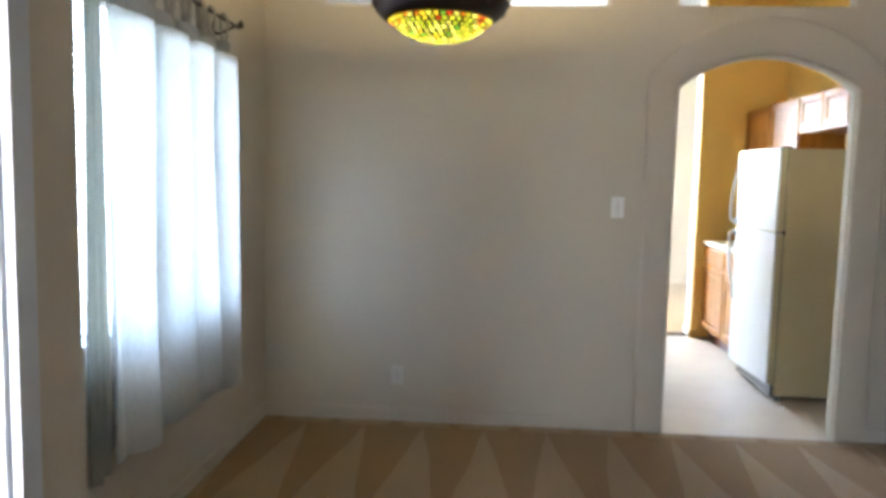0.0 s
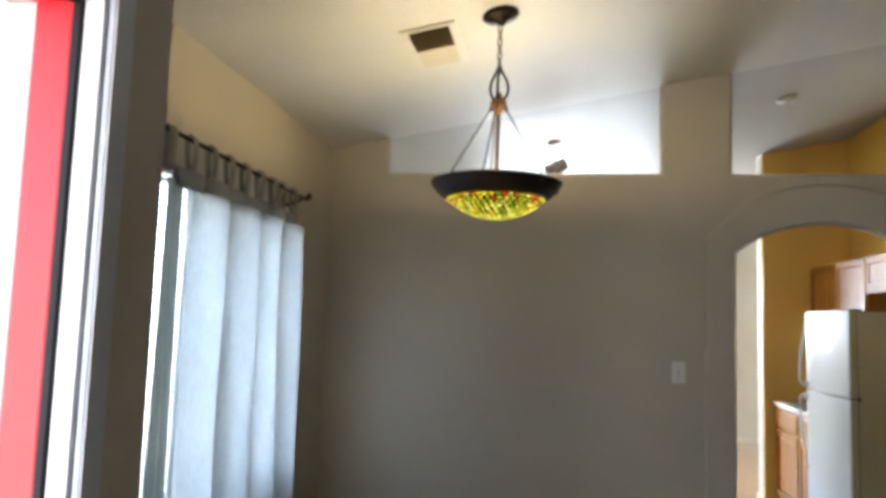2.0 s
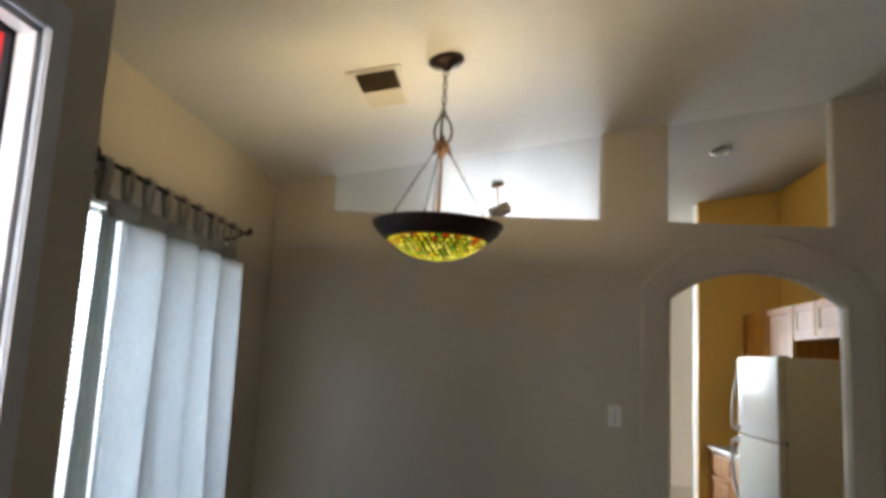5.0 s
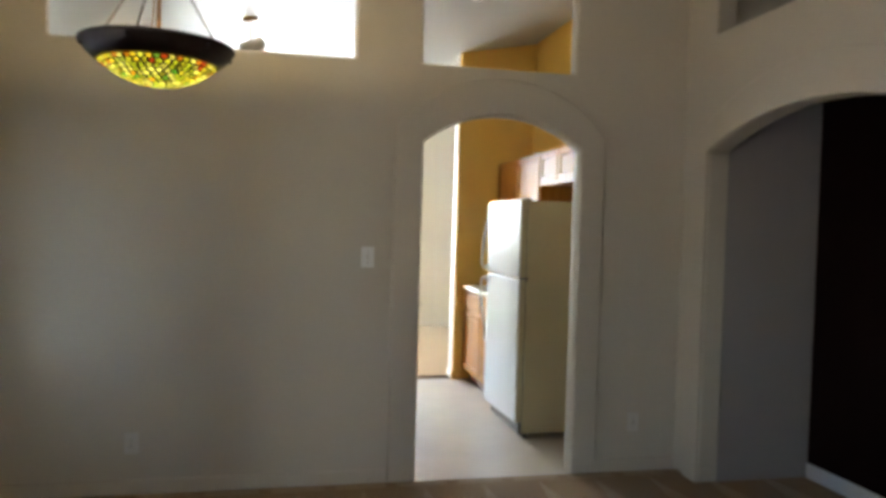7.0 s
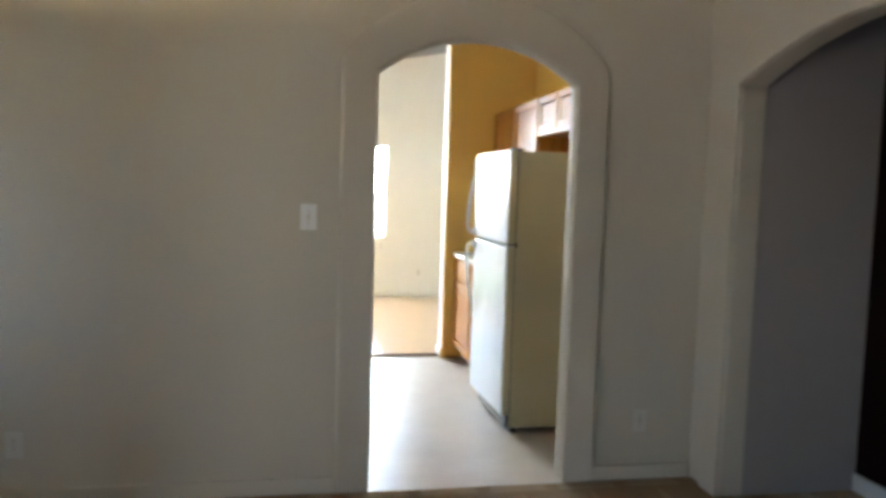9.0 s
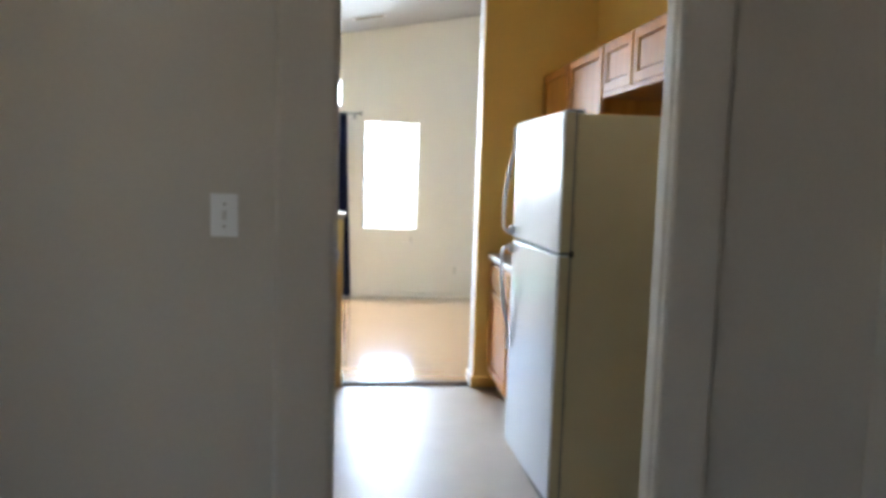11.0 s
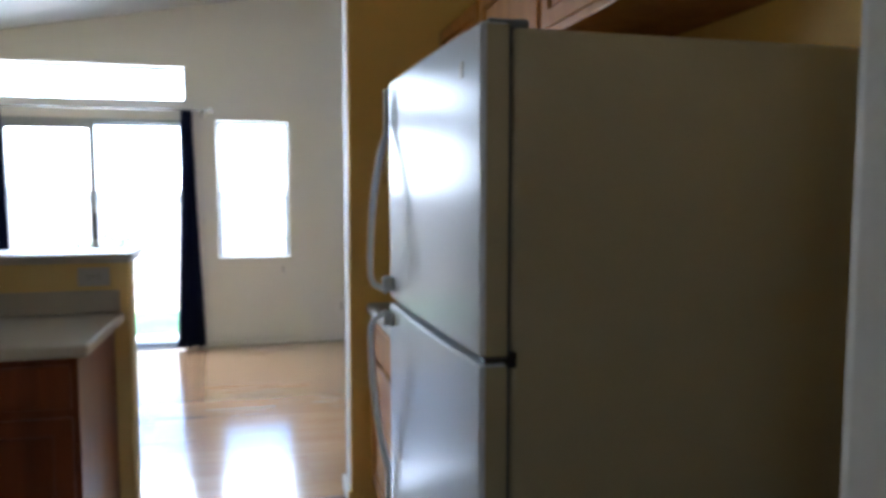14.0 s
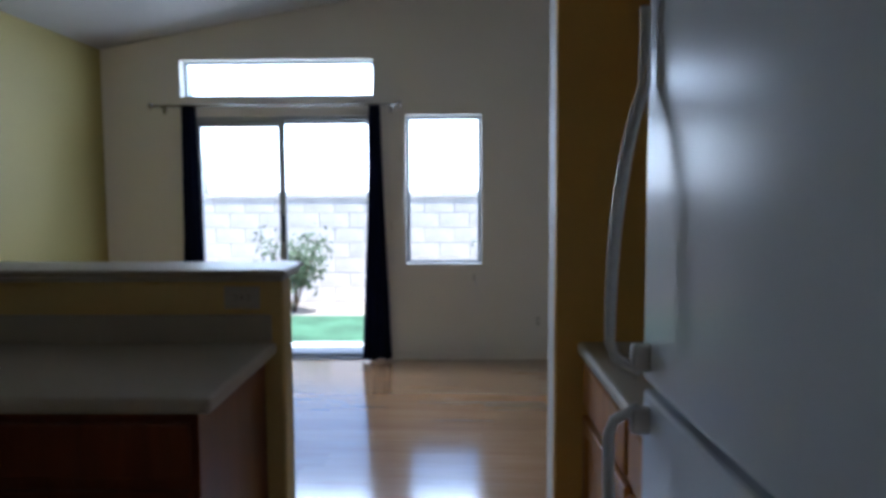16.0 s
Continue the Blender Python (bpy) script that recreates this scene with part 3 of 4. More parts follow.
bm = boxes((SX0 + 0.001, SX0 + 0.025, YF + 0.03, YF + 0.14, 0.0, SZ), (SX1 - 0.025, SX1 - 0.001, YF + 0.03, YF + 0.14, 0.0, SZ), (SX0 + 0.025, SX1 - 0.025, YF + 0.03, YF + 0.14, SZ - 0.03, SZ - 0.001), (SX0 + 0.025, SX1 - 0.025, YF + 0.03, YF + 0.14, 0.0, 0.014), bevel=0.003)
part("door_frame", bm, M_ALU, door_2)
SM = 0.275
lf = sash(door_2, "y", YF + 0.045, SX0 + 0.026, SM + 0.02, 0.014, SZ - 0.031, 0.055, 0.035, "sliding_panel")
sash(door_2, "y", YF + 0.09, SM - 0.02, SX1 - 0.026, 0.014, SZ - 0.031, 0.03, 0.035, "fixed_panel")
part("door_handle", boxes((SM - 0.008, SM + 0.012, YF + 0.012, YF + 0.044, 0.98, 1.2), bevel=0.006), M_IRON, lf, "dark pull handle")

# ---- curtains ----
def drape(name, parent, axis, plane, u0, u1, z0, z1, folds, depth, material, spread=0.0, hem=0.0, seed=1, label="", over=0.24):
    """Cloth hung in folds, wider at the foot by spread."""
    rnd = random.Random(seed)
    nu, nz = folds * 18, 30
    ph = [rnd.uniform(-0.7, 0.7) for _ in range(folds + 2)]
    am = [rnd.uniform(0.55, 1.2) for _ in range(folds + 2)]
    bm = bmesh.new()
    grid = []
    for j in range(nz + 1):
        v = j / nz
        row = []
        for i in range(nu + 1):
            s = i / nu
            k = s * folds
            a = am[int(k)] * (1 - (k % 1)) + am[int(k) + 1] * (k % 1)
            p = ph[int(k)] * (1 - (k % 1)) + ph[int(k) + 1] * (k % 1)
            turn = k * math.tau + p + 0.5 * math.sin(2.5 * v + p)
            off = depth * a * (0.65 + 0.35 * (1 - v)) * math.cos(turn)
            off += 0.25 * depth * math.sin(k * 15.1 + 3 * v + p) * (1 - v)
            c, half = (u0 + u1) / 2, (u1 - u0) / 2 + spread * (1 - v) ** 1.3
            u = c + (2 * s - 1) * half + over * a * (half * 2 / folds) * math.sin(turn) * (1.15 - 0.3 * v)
            z = z0 + (z1 - z0) * v + hem * (1 - v) * math.sin(k * 4.4 + p)
            row.append(bm.verts.new((plane + off, u, z) if axis == "x" else (u, plane + off, z)))
        grid.append(row)
    for j in range(nz):
        for i in range(nu):
            bm.faces.new((grid[j][i], grid[j][i + 1], grid[j + 1][i + 1], grid[j + 1][i]))
    bmesh.ops.solidify(bm, geom=bm.faces[:], thickness=0.0025)
    return part(name, bm, material, parent, label, True)


CX = XL + 0.10
curtain_1 = thing("tab_top_curtain", (CX, 2.75, 2.1), "sheer white linen tab-top curtain, drawn over the window", "curtain")
drape("cloth", curtain_1, "x", CX, 2.20, 3.27, 0.46, 1.945, 4, 0.058, M_LINEN, 0.018, 0.018, 5, over=0.30)
drape("edge_fold", curtain_1, "x", CX + 0.012, 2.095, 2.180, 0.43, 1.955, 2, 0.012, M_LINENHEM, 0.022, 0.004, 2, "doubled linen edge fold, coloured darker for its shade", 0.0)
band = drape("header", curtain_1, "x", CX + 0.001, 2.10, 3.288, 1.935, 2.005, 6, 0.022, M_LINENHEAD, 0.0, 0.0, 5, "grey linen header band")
for i in range(9):
    y = 2.13 + i * 1.13 / 8 + ((i * 29) % 7 - 3) * 0.006
    w = 0.021
    loop = [(0.006, 1.985), (0.0155, 2.06), (0.017, 2.105), (0.010, 2.124), (0.0, 2.129), (-0.010, 2.124), (-0.017, 2.105), (-0.0155, 2.06), (-0.006, 1.985)]
    inner = [(a * 0.82, b - 0.003) for a, b in loop[::-1]]
    bm = prism([(a + CX, b) for a, b in loop + inner], "y", y - w, y + w)
    bmesh.ops.rotate(bm, verts=bm.verts, cent=(CX, y, 2.1), matrix=Matrix.Rotation(radians(((i * 37) % 13 - 6) * 1.2), 3, "Z"))
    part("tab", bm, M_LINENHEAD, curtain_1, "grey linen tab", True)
rod_1 = thing("curtain_rod", (CX, 2.75, 2.11), "black wrought-iron curtain rod with scroll finials", "curtain rod")
part("rod", tube(bmesh.new(), [(CX, 2.08, 2.112), (CX, 3.42, 2.104)], 0.008, 10), M_IRON, rod_1, smooth=True)
for y, s in ((2.08, -1), (3.42, 1)):
    shape = [(0.0, 0.008), (0.008, 0.013), (0.016, 0.009), (0.026, 0.007), (0.034, 0.012), (0.044, 0.014), (0.056, 0.010), (0.066, 0.005), (0.074, 0.003)]
    bm = tube(bmesh.new(), [(CX, y + s * a, 2.108 + 6 * a * a) for a, _ in shape], [b for _, b in shape], 10)
    tube(bm, [(CX, y + s * 0.012, 2.112), (CX + 0.004, y + s * 0.016, 2.128), (CX + 0.006, y + s * 0.030, 2.140), (CX + 0.004, y + s * 0.042, 2.134)], 0.0045, 7)
    part("finial", bm, M_IRON, rod_1, "black iron leaf finial", True)
    bm = tube(bmesh.new(), [(XL + 0.004, y - s * 0.05, 2.07), (XL + 0.03, y - s * 0.05, 2.065), (CX - 0.01, y - s * 0.05, 2.09), (CX, y - s * 0.05, 2.102)], 0.006, 8)
    box(bm, XL + 0.0005, XL + 0.006, y - s * 0.05 - 0.014, y - s * 0.05 + 0.014, 2.03, 2.11, bevel=0.002)
    part("bracket", bm, M_IRON, rod_1, "", True)

YCU = YF - 0.085
curtain_2 = thing("navy_curtain", (-0.45, YCU, 0.03), "dark navy curtain gathered at the patio door", "curtain", "patio door curtains")
drape("cloth", curtain_2, "y", YCU, -0.50, -0.385, 0.03, 2.085, 3, 0.024, M_NAVY, 0.035, 0.006, 8)
curtain_3 = thing("navy_curtain", (1.03, YCU, 0.03), "dark navy curtain gathered at the patio door", "curtain", "patio door curtains")
drape("cloth", curtain_3, "y", YCU, 0.995, 1.085, 0.03, 2.085, 3, 0.026, M_NAVY, 0.07, 0.008, 3)
rod_2 = thing("curtain_rod", (0.25, YCU, 2.06), "thin pale metal curtain rod over the patio door", "curtain rod")
part("rod", tube(bmesh.new(), [(-0.74, YCU, 2.075), (1.24, YCU, 2.075)], 0.009, 10), M_CHROME, rod_2, smooth=True)
for x, s in ((-0.74, -1), (1.24, 1)):
    part("finial", lathe(bmesh.new(), [(0, -0.03), (0.012, -0.025), (0.018, -0.005), (0.02, 0.01), (0.012, 0.026), (0, 0.03)], x, YCU, 14), M_CHROME, rod_2, "", True).location = (0, 0, 2.075)
for x in (-0.66, 1.17):
    part("bracket", boxes((x - 0.006, x + 0.006, YCU, YF - 0.0005, 2.05, 2.064), (x - 0.015, x + 0.015, YF - 0.006, YF - 0.0005, 2.02, 2.09), bevel=0.002), M_CHROME, rod_2)

# ---- pendant lamp ----
PX, PY = -0.053, 2.748
PC = ceil_z(PX)
pend = thing("pendant_lamp", (PX, PY, PC), "bronze pendant lamp with lit stained-glass bowl", "pendant lamp")
bm = lathe(bmesh.new(), [(0, -0.0005), (0.072, -0.0005), (0.074, -0.010), (0.062, -0.022), (0.022, -0.032), (0.012, -0.048), (0, -0.05)], 0, 0, 36)
bmesh.ops.transform(bm, matrix=Matrix.Translation((PX, PY, PC)) @ Matrix.Rotation(-math.atan(0.186), 4, "Y"), verts=bm.verts)
part("canopy", bm, M_BRONZE, pend, "dark bronze ceiling canopy", True)


def link(parent, p, q, r, wire, flat):
    """One oval chain link from p to q."""
    p, q = Vector(p), Vector(q)
    d = (q - p).normalized()
    side = d.cross(Vector((0.3, 0.9, 0.1))).normalized()
    if flat:
        side = d.cross(side).normalized()
    c, h = (p + q) / 2, (q - p).length / 2 + wire
    ring = [c + d * (h * math.cos(a)) + side * (r * math.sin(a)) for a in [k * math.tau / 12 for k in range(12)]]
    return part("chain_link", tube(bmesh.new(), ring, wire, 6, True), M_BRONZE, parent, "", True)


def chain(parent, a, b, n, r, wire):
    a, b = Vector(a), Vector(b)
    for i in range(n):
        link(parent, a.lerp(b, i / n), a.lerp(b, (i + 1) / n), r, wire, i % 2)


chain(pend, (PX, PY, PC - 0.045), (PX, PY, 2.50), 7, 0.009, 0.0028)
for k in range(3):
    a = k * math.tau / 3 + 0.5
    pts = [(PX + math.cos(a) * r, PY + math.sin(a) * r, z) for r, z in ((0.004, 2.525), (0.014, 2.505), (0.034, 2.475), (0.042, 2.445), (0.036, 2.415), (0.022, 2.395), (0.024, 2.375), (0.036, 2.365), (0.032, 2.35))]
    part("scroll", tube(bmesh.new(), pts, 0.005, 7), M_BRONZE, pend, "dark bronze scroll arm", True)
part("hub", lathe(bmesh.new(), [(0, 2.425), (0.012, 2.42), (0.016, 2.40), (0.03, 2.385), (0.034, 2.37), (0.028, 2.355), (0.014, 2.345), (0.010, 2.33), (0, 2.328)], PX, PY, 20), M_BRASS, pend, "antique brass hub", True)
part("stem", tube(bmesh.new(), [(PX, PY, 2.345), (PX, PY, 1.95)], 0.007, 12), M_BRASS, pend, "copper-coloured stem", True)
part("cord", tube(bmesh.new(), [(PX - 0.012, PY - 0.01, 2.36), (PX - 0.014, PY - 0.012, 2.22), (PX - 0.022, PY - 0.014, 2.10), (PX - 0.026, PY - 0.01, 2.0)], 0.0028, 7), M_BRASS, pend, "thin copper lamp cord", True)
for a in (math.pi * 0.97, math.pi * 0.08, math.pi * 1.45):
    chain(pend, (PX + 0.028 * math.cos(a), PY + 0.028 * math.sin(a), 2.36), (PX + 0.205 * math.cos(a), PY + 0.205 * math.sin(a), 2.07), 18, 0.0048, 0.0016)
rim = part("rim", lathe(bmesh.new(), [(0.236, 2.050), (0.248, 2.062), (0.256, 2.060), (0.2555, 2.052), (0.246, 2.044), (0.240, 2.030), (0.222, 2.012), (0.205, 1.998), (0.190, 1.992), (0.186, 1.996), (0.205, 2.010), (0.225, 2.032), (0.236, 2.050)], PX, PY, 56), M_BRONZE, pend, "dark bronze moulded rim", True)
for k in range(6):
    a = k * math.tau / 6 + 0.3
    part("rivet", lathe(bmesh.new(), [(0, 0.010), (0.006, 0.008), (0.008, 0), (0.006, -0.008), (0, -0.010)], PX + 0.243 * math.cos(a), PY + 0.243 * math.sin(a), 10), M_BRONZE, rim, "", True).location = (0, 0, 2.038)
# the bowl: a lead cap with glass pieces proud of it
BR, BH = 0.192, 0.075
SR = (BR * BR + BH * BH) / (2 * BH)
SC = 1.996 - BH + SR


def on_bowl(theta, phi, lift=0.0):
    return Vector((PX + (SR + lift) * math.sin(theta) * math.cos(phi), PY + (SR + lift) * math.sin(theta) * math.sin(phi), SC - (SR + lift) * math.cos(theta)))


TM = math.asin(BR / SR)
bowl = part("bowl", lathe(bmesh.new(), [(SR * math.sin(TM * i / 10) if i else 0, SC - SR * math.cos(TM * i / 10)) for i in range(11)], PX, PY, 48), M_LEAD, pend, "leaded stained-glass bowl", True)
RINGS = 10
glass_rnd = random.Random(21)
for r in range(RINGS):
    t0, t1 = TM * r / RINGS, TM * (r + 1) / RINGS
    n = max(5, round(math.tau * SR * math.sin((t0 + t1) / 2) / (TM * SR / RINGS) / 1.15))
    for k in range(n):
        a0, a1 = (k + 0.5 * (r % 2)) * math.tau / n, (k + 1 + 0.5 * (r % 2)) * math.tau / n
        jit = glass_rnd.uniform(-0.22, 0.22) * (a1 - a0)
        a0, a1 = a0 + (jit if k else 0), a1 + glass_rnd.uniform(-0.02, 0.02) * (a1 - a0)
        g, h = (a1 - a0) * 0.15, (t1 - t0) * 0.17
        am = (a0 + a1) / 2
        bm = bmesh.new()
        rim_pts = [(t0 + h, a0 + g * 2.2), (t0 + h, a1 - g * 2.2), (t0 + (t1 - t0) * 0.6, a1 - g), (t1 - h, a1 - g * 3), (t1 - h * 0.2, am), (t1 - h, a0 + g * 3), (t0 + (t1 - t0) * 0.6, a0 + g)]
        if r == 0:
            rim_pts = rim_pts[2:] + [(t0 + h * 2, am)]
        top = [bm.verts.new(on_bowl(t, a, 0.0035)) for t, a in rim_pts]
        low = [bm.verts.new(on_bowl(t, a, -0.001)) for t, a in rim_pts]
        bm.faces.new(top)
        for i in range(len(top)):
            j = (i + 1) % len(top)
            bm.faces.new((top[i], low[i], low[j], top[j]))
        part("glass_piece", bm, M_GLASSRIM if r > 7 and glass_rnd.random() < 0.65 else M_GLASSART, bowl)
for k in range(3):
    a = k * math.tau / 3
    bx, by = PX + 0.07 * math.cos(a), PY + 0.07 * math.sin(a)
    part("bulb", lathe(bmesh.new(), [(0, 2.045), (0.016, 2.038), (0.024, 2.018), (0.018, 1.995), (0.010, 1.975), (0, 1.972)], bx, by, 14), M_BULB, pend, "frosted bulb", True)
lamp = new("pendant_light", bpy.data.lights.new("pendant_light", "POINT"))
lamp.data.energy, lamp.data.color, lamp.data.shadow_soft_size = LAMP_W, (1.0, 0.76, 0.39), 0.035
lamp.location = (PX, PY, 2.03)

# ---- ceiling and wall fittings ----
def on_ceiling(x, y, drop=0.0):
    """A pose on the sloped ceiling, z away from it downward."""
    return Matrix.Translation((x, y, ceil_z(x) - drop)) @ Matrix.Rotation(-math.atan(0.186), 4, "Y")


def register(name, x, y, wx, wy, dark_half, label):
    v = thing(name, (x, y, ceil_z(x)), label, "vent")
    m = on_ceiling(x, y)

    def piece(nm, dims, mat, bevel=0.0015, lab=""):
        bm = boxes(*dims, bevel=bevel)
        bmesh.ops.transform(bm, matrix=m, verts=bm.verts)
        return part(nm, bm, mat, v, lab)
    f = 0.032
    piece("frame", [(-wx, wx, -wy, -wy + f, -0.008, -0.0005), (-wx, wx, wy - f, wy, -0.008, -0.0005), (-wx, -wx + f, -wy + f, wy - f, -0.008, -0.0005), (wx - f, wx, -wy + f, wy - f, -0.008, -0.0005)], M_PLASTIC)
    piece("backing", [(-wx + f, wx - f, -wy + f, wy - f, -0.002, -0.0008)], M_DARK, 0.0)
    n = max(4, int((2 * wy - 2 * f) / 0.022))
    for i in range(n):
        yy = -wy + f + (i + 0.5) * (2 * wy - 2 * f) / n
        # the first dark_half of the louvres are brown and tilted the other way
        dark = i < n * dark_half
        bm = boxes((-wx + f, wx - f, -0.010, 0.010, -0.0012, 0.0))
        bmesh.ops.transform(bm, matrix=m @ Matrix.Translation((0, yy, -0.0065)) @ Matrix.Rotation(radians(35 if dark else -18), 4, "X"), verts=bm.verts)
        part("louvre", bm, M_BROWN if dark else M_PLASTIC, v, "dark brown louvre" if dark else "")
    return v


register("ceiling_vent", -0.345, 2.935, 0.115, 0.225, 0.48, "white ceiling vent with half its louvres dark")
register("ceiling_vent", 1.30, 9.75, 0.17, 0.06, 1.0, "narrow dark-slotted ceiling vent")
det = thing("smoke_detector", (1.66, 4.95, ceil_z(1.66)), "round off-white smoke detector on the ceiling", "smoke detector")
bm = lathe(bmesh.new(), [(0, -0.034), (0.04, -0.034), (0.052, -0.028), (0.06, -0.016), (0.066, -0.014), (0.066, -0.0005), (0, -0.0005)], 0, 0, 28)
bmesh.ops.transform(bm, matrix=on_ceiling(1.66, 4.95), verts=bm.verts)
part("housing", bm, M_SWITCH, det, "", True)
bm = lathe(bmesh.new(), [(0, -0.038), (0.012, -0.037), (0.014, -0.0345), (0, -0.0344)], 0, 0, 14)
bmesh.ops.transform(bm, matrix=on_ceiling(1.66, 4.95), verts=bm.verts)
part("button", bm, M_GASKET, det, "", True)

# ceiling spot in the kitchen, seen over the ledge
SPX, SPY = 0.145, 5.0
spot = thing("ceiling_spotlight", (SPX, SPY, ceil_z(SPX)), "small ceiling spotlight with a tilted white shade", "spotlight")
sz = ceil_z(SPX)
bm = lathe(bmesh.new(), [(0, -0.018), (0.045, -0.016), (0.05, -0.0005), (0, -0.0005)], 0, 0, 24)
bmesh.ops.transform(bm, matrix=on_ceiling(SPX, SPY), verts=bm.verts)
part("base", bm, M_BRASS, spot, "", True)
part("stem", tube(bmesh.new(), [(SPX, SPY, sz - 0.01), (SPX, SPY, sz - 0.10), (SPX + 0.01, SPY, sz - 0.145)], 0.007, 8), M_BRASS, spot, "", True)
bm = lathe(bmesh.new(), [(0.018, 0.05), (0.03, 0.045), (0.045, -0.055), (0.041, -0.055), (0.027, 0.04), (0, 0.046), (0.018, 0.05)], 0, 0, 20)
bmesh.ops.transform(bm, matrix=Matrix.Translation((SPX + 0.03, SPY - 0.01, sz - 0.185)) @ Matrix.Scale(1.35, 4) @ Matrix.Rotation(radians(62), 4, "Y") @ Matrix.Rotation(radians(20), 4, "X"), verts=bm.verts)
part("shade", bm, M_PLASTIC, spot, "tilted white shade", True)


def plate(name, m, label, category, toggle, mat=None):
    """A wall plate facing -y, at the pose m."""
    p = thing(name, m.translation, label, category)

    def piece(nm, dims, mat, bv, lab="", par=None):
        bm = boxes(*dims, bevel=bv)
        bmesh.ops.transform(bm, matrix=m, verts=bm.verts)
        return part(nm, bm, mat, par or p, lab)
    piece("plate", [(-0.036, 0.036, -0.006, -0.0005, -0.058, 0.058)], mat or (M_SWITCH if toggle else M_PLASTIC), 0.0025)
    if toggle:
        piece("collar", [(-0.006, 0.006, -0.0085, -0.006, -0.013, 0.013)], M_PLASTIC, 0.001)
        piece("toggle", [(-0.004, 0.004, -0.018, -0.0085, 0.0, 0.011)], M_PLASTIC, 0.0015)
        for z in (-0.03, 0.03):
            piece("screw", [(-0.003, 0.003, -0.0072, -0.006, z - 0.003, z + 0.003)], M_CHROME, 0.0008)
    else:
        for z in (-0.02, 0.02):
            s = piece("socket", [(-0.017, 0.017, -0.0085, -0.006, z - 0.014, z + 0.014)], M_PLASTIC, 0.003)
            piece("slot", [(-0.008, -0.0055, -0.009, -0.0085, z - 0.003, z + 0.006), (0.0055, 0.008, -0.009, -0.0085, z - 0.003, z + 0.006)], M_DARK, 0.0, "", s)
        piece("screw", [(-0.003, 0.003, -0.0072, -0.006, -0.003, 0.003)], M_CHROME, 0.0008)
    return p


plate("light_switch", pose(0.848, YD, 1.28), "white toggle light switch on the taupe wall", "light switch", True)
plate("wall_outlet", pose(-0.378, YD, 0.27), "white wall outlet on the taupe wall", "outlet", False)
plate("wall_outlet", pose(2.50, YD, 0.30), "white wall outlet beside the archway", "outlet", False)
plate("wall_outlet", pose(0.99, YS + 0.02 - 0.021, 1.055, 0, 90, 0), "white outlet set sideways over the counter", "outlet", False)
plate("wall_outlet", pose(2.35, YF, 0.33), "white wall outlet low on the cream wall", "outlet", False, M_CREAM)
plate("light_switch", pose(1.16, YF, 1.12), "white toggle light switch beside the patio door", "light switch", True, M_CREAM)
wand = thing("blind_cord", (1.83, YF - 0.01, 0.69), "small pale blind cord cleat on the wall", "cord cleat")
part("cleat", boxes((1.825, 1.837, YF - 0.018, YF - 0.0005, 0.67, 0.71), (1.822, 1.84, YF - 0.024, YF - 0.018, 0.662, 0.718), bevel=0.003), M_PLASTIC, wand)
part("cord_end", tube(bmesh.new(), [(1.835, YF - 0.02, 0.69), (1.842, YF - 0.018, 0.66), (1.846, YF - 0.015, 0.625)], 0.003, 6), M_CASING, wand, "grey cord end", True)

# ---- refrigerator ----
FX, FY0, FY1, FZ = 1.977, 4.865, 5.58, 1.668
GAP = 1.117
fr = thing("refrigerator", (2.3, 5.2, 0), "white top-freezer refrigerator with almond textured sides", "refrigerator")
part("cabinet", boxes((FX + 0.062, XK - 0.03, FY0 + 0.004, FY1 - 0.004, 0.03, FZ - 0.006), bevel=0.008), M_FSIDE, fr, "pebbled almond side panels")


def fdoor(name, z0, z1):
    """A door slab with a slightly bowed front."""
    n = 14
    pts = []
    for i in range(n + 1):
        s = i / n
        y = FY0 + (FY1 - FY0) * s
        pts.append((FX + 0.005 - 0.025 * s - 0.006 * (1 - (2 * s - 1) ** 2), y))
    pts += [(FX + 0.052, FY1), (FX + 0.052, FY0)]
    return part(name, prism(pts, "z", z0, z1, 0.006, 2), M_FRIDGE, fr)


d1, d2 = fdoor("freezer_door", GAP + 0.007, FZ), fdoor("fridge_door", 0.115, GAP - 0.007)
for d, z0, z1 in ((d1, GAP + 0.012, FZ - 0.006), (d2, 0.12, GAP - 0.012)):
    # Added cover: the door edge's dim cream look is put into its colour.
    part("edge_cover", boxes((FX + 0.014, FX + 0.0515, FY0 - 0.0025, FY0 - 0.0003, z0 - 0.004, z1 + 0.002), bevel=0.0008), M_FSIDE, d, "added almond cover on the door edge")
    part("gasket", boxes((FX + 0.0525, FX + 0.0615, FY0 + 0.012, FY1 - 0.012, z0, z1)), M_GASKET, d, "grey door gasket")


def handle(d, z_fix, z_far):
    """A bowed bar handle, held close at z_fix's end and long to z_far."""
    y = FY1 - 0.03
    pts = []
    for i in range(25):
        s = i / 24
        bow = min(1.0, s / 0.05) * max(0.0, 1 - max(0.0, (s - 0.12) / 0.66) ** 2) ** 0.8
        pts.append((FX - 0.020 - 0.012 - 0.043 * bow, y, z_fix + (z_far - z_fix) * s))
    bm = tube(bmesh.new(), pts, [0.0075 + 0.0015 * math.sin(math.pi * i / 24) for i in range(25)], 10)
    box(bm, FX - 0.045, FX - 0.012, y - 0.010, y + 0.010, min(z_fix, z_fix + (0.04 if z_far > z_fix else -0.04)), max(z_fix, z_fix + (0.04 if z_far > z_fix else -0.04)), bevel=0.006)
    return part("handle", bm, M_HANDLE, d, "white bowed bar handle", True)


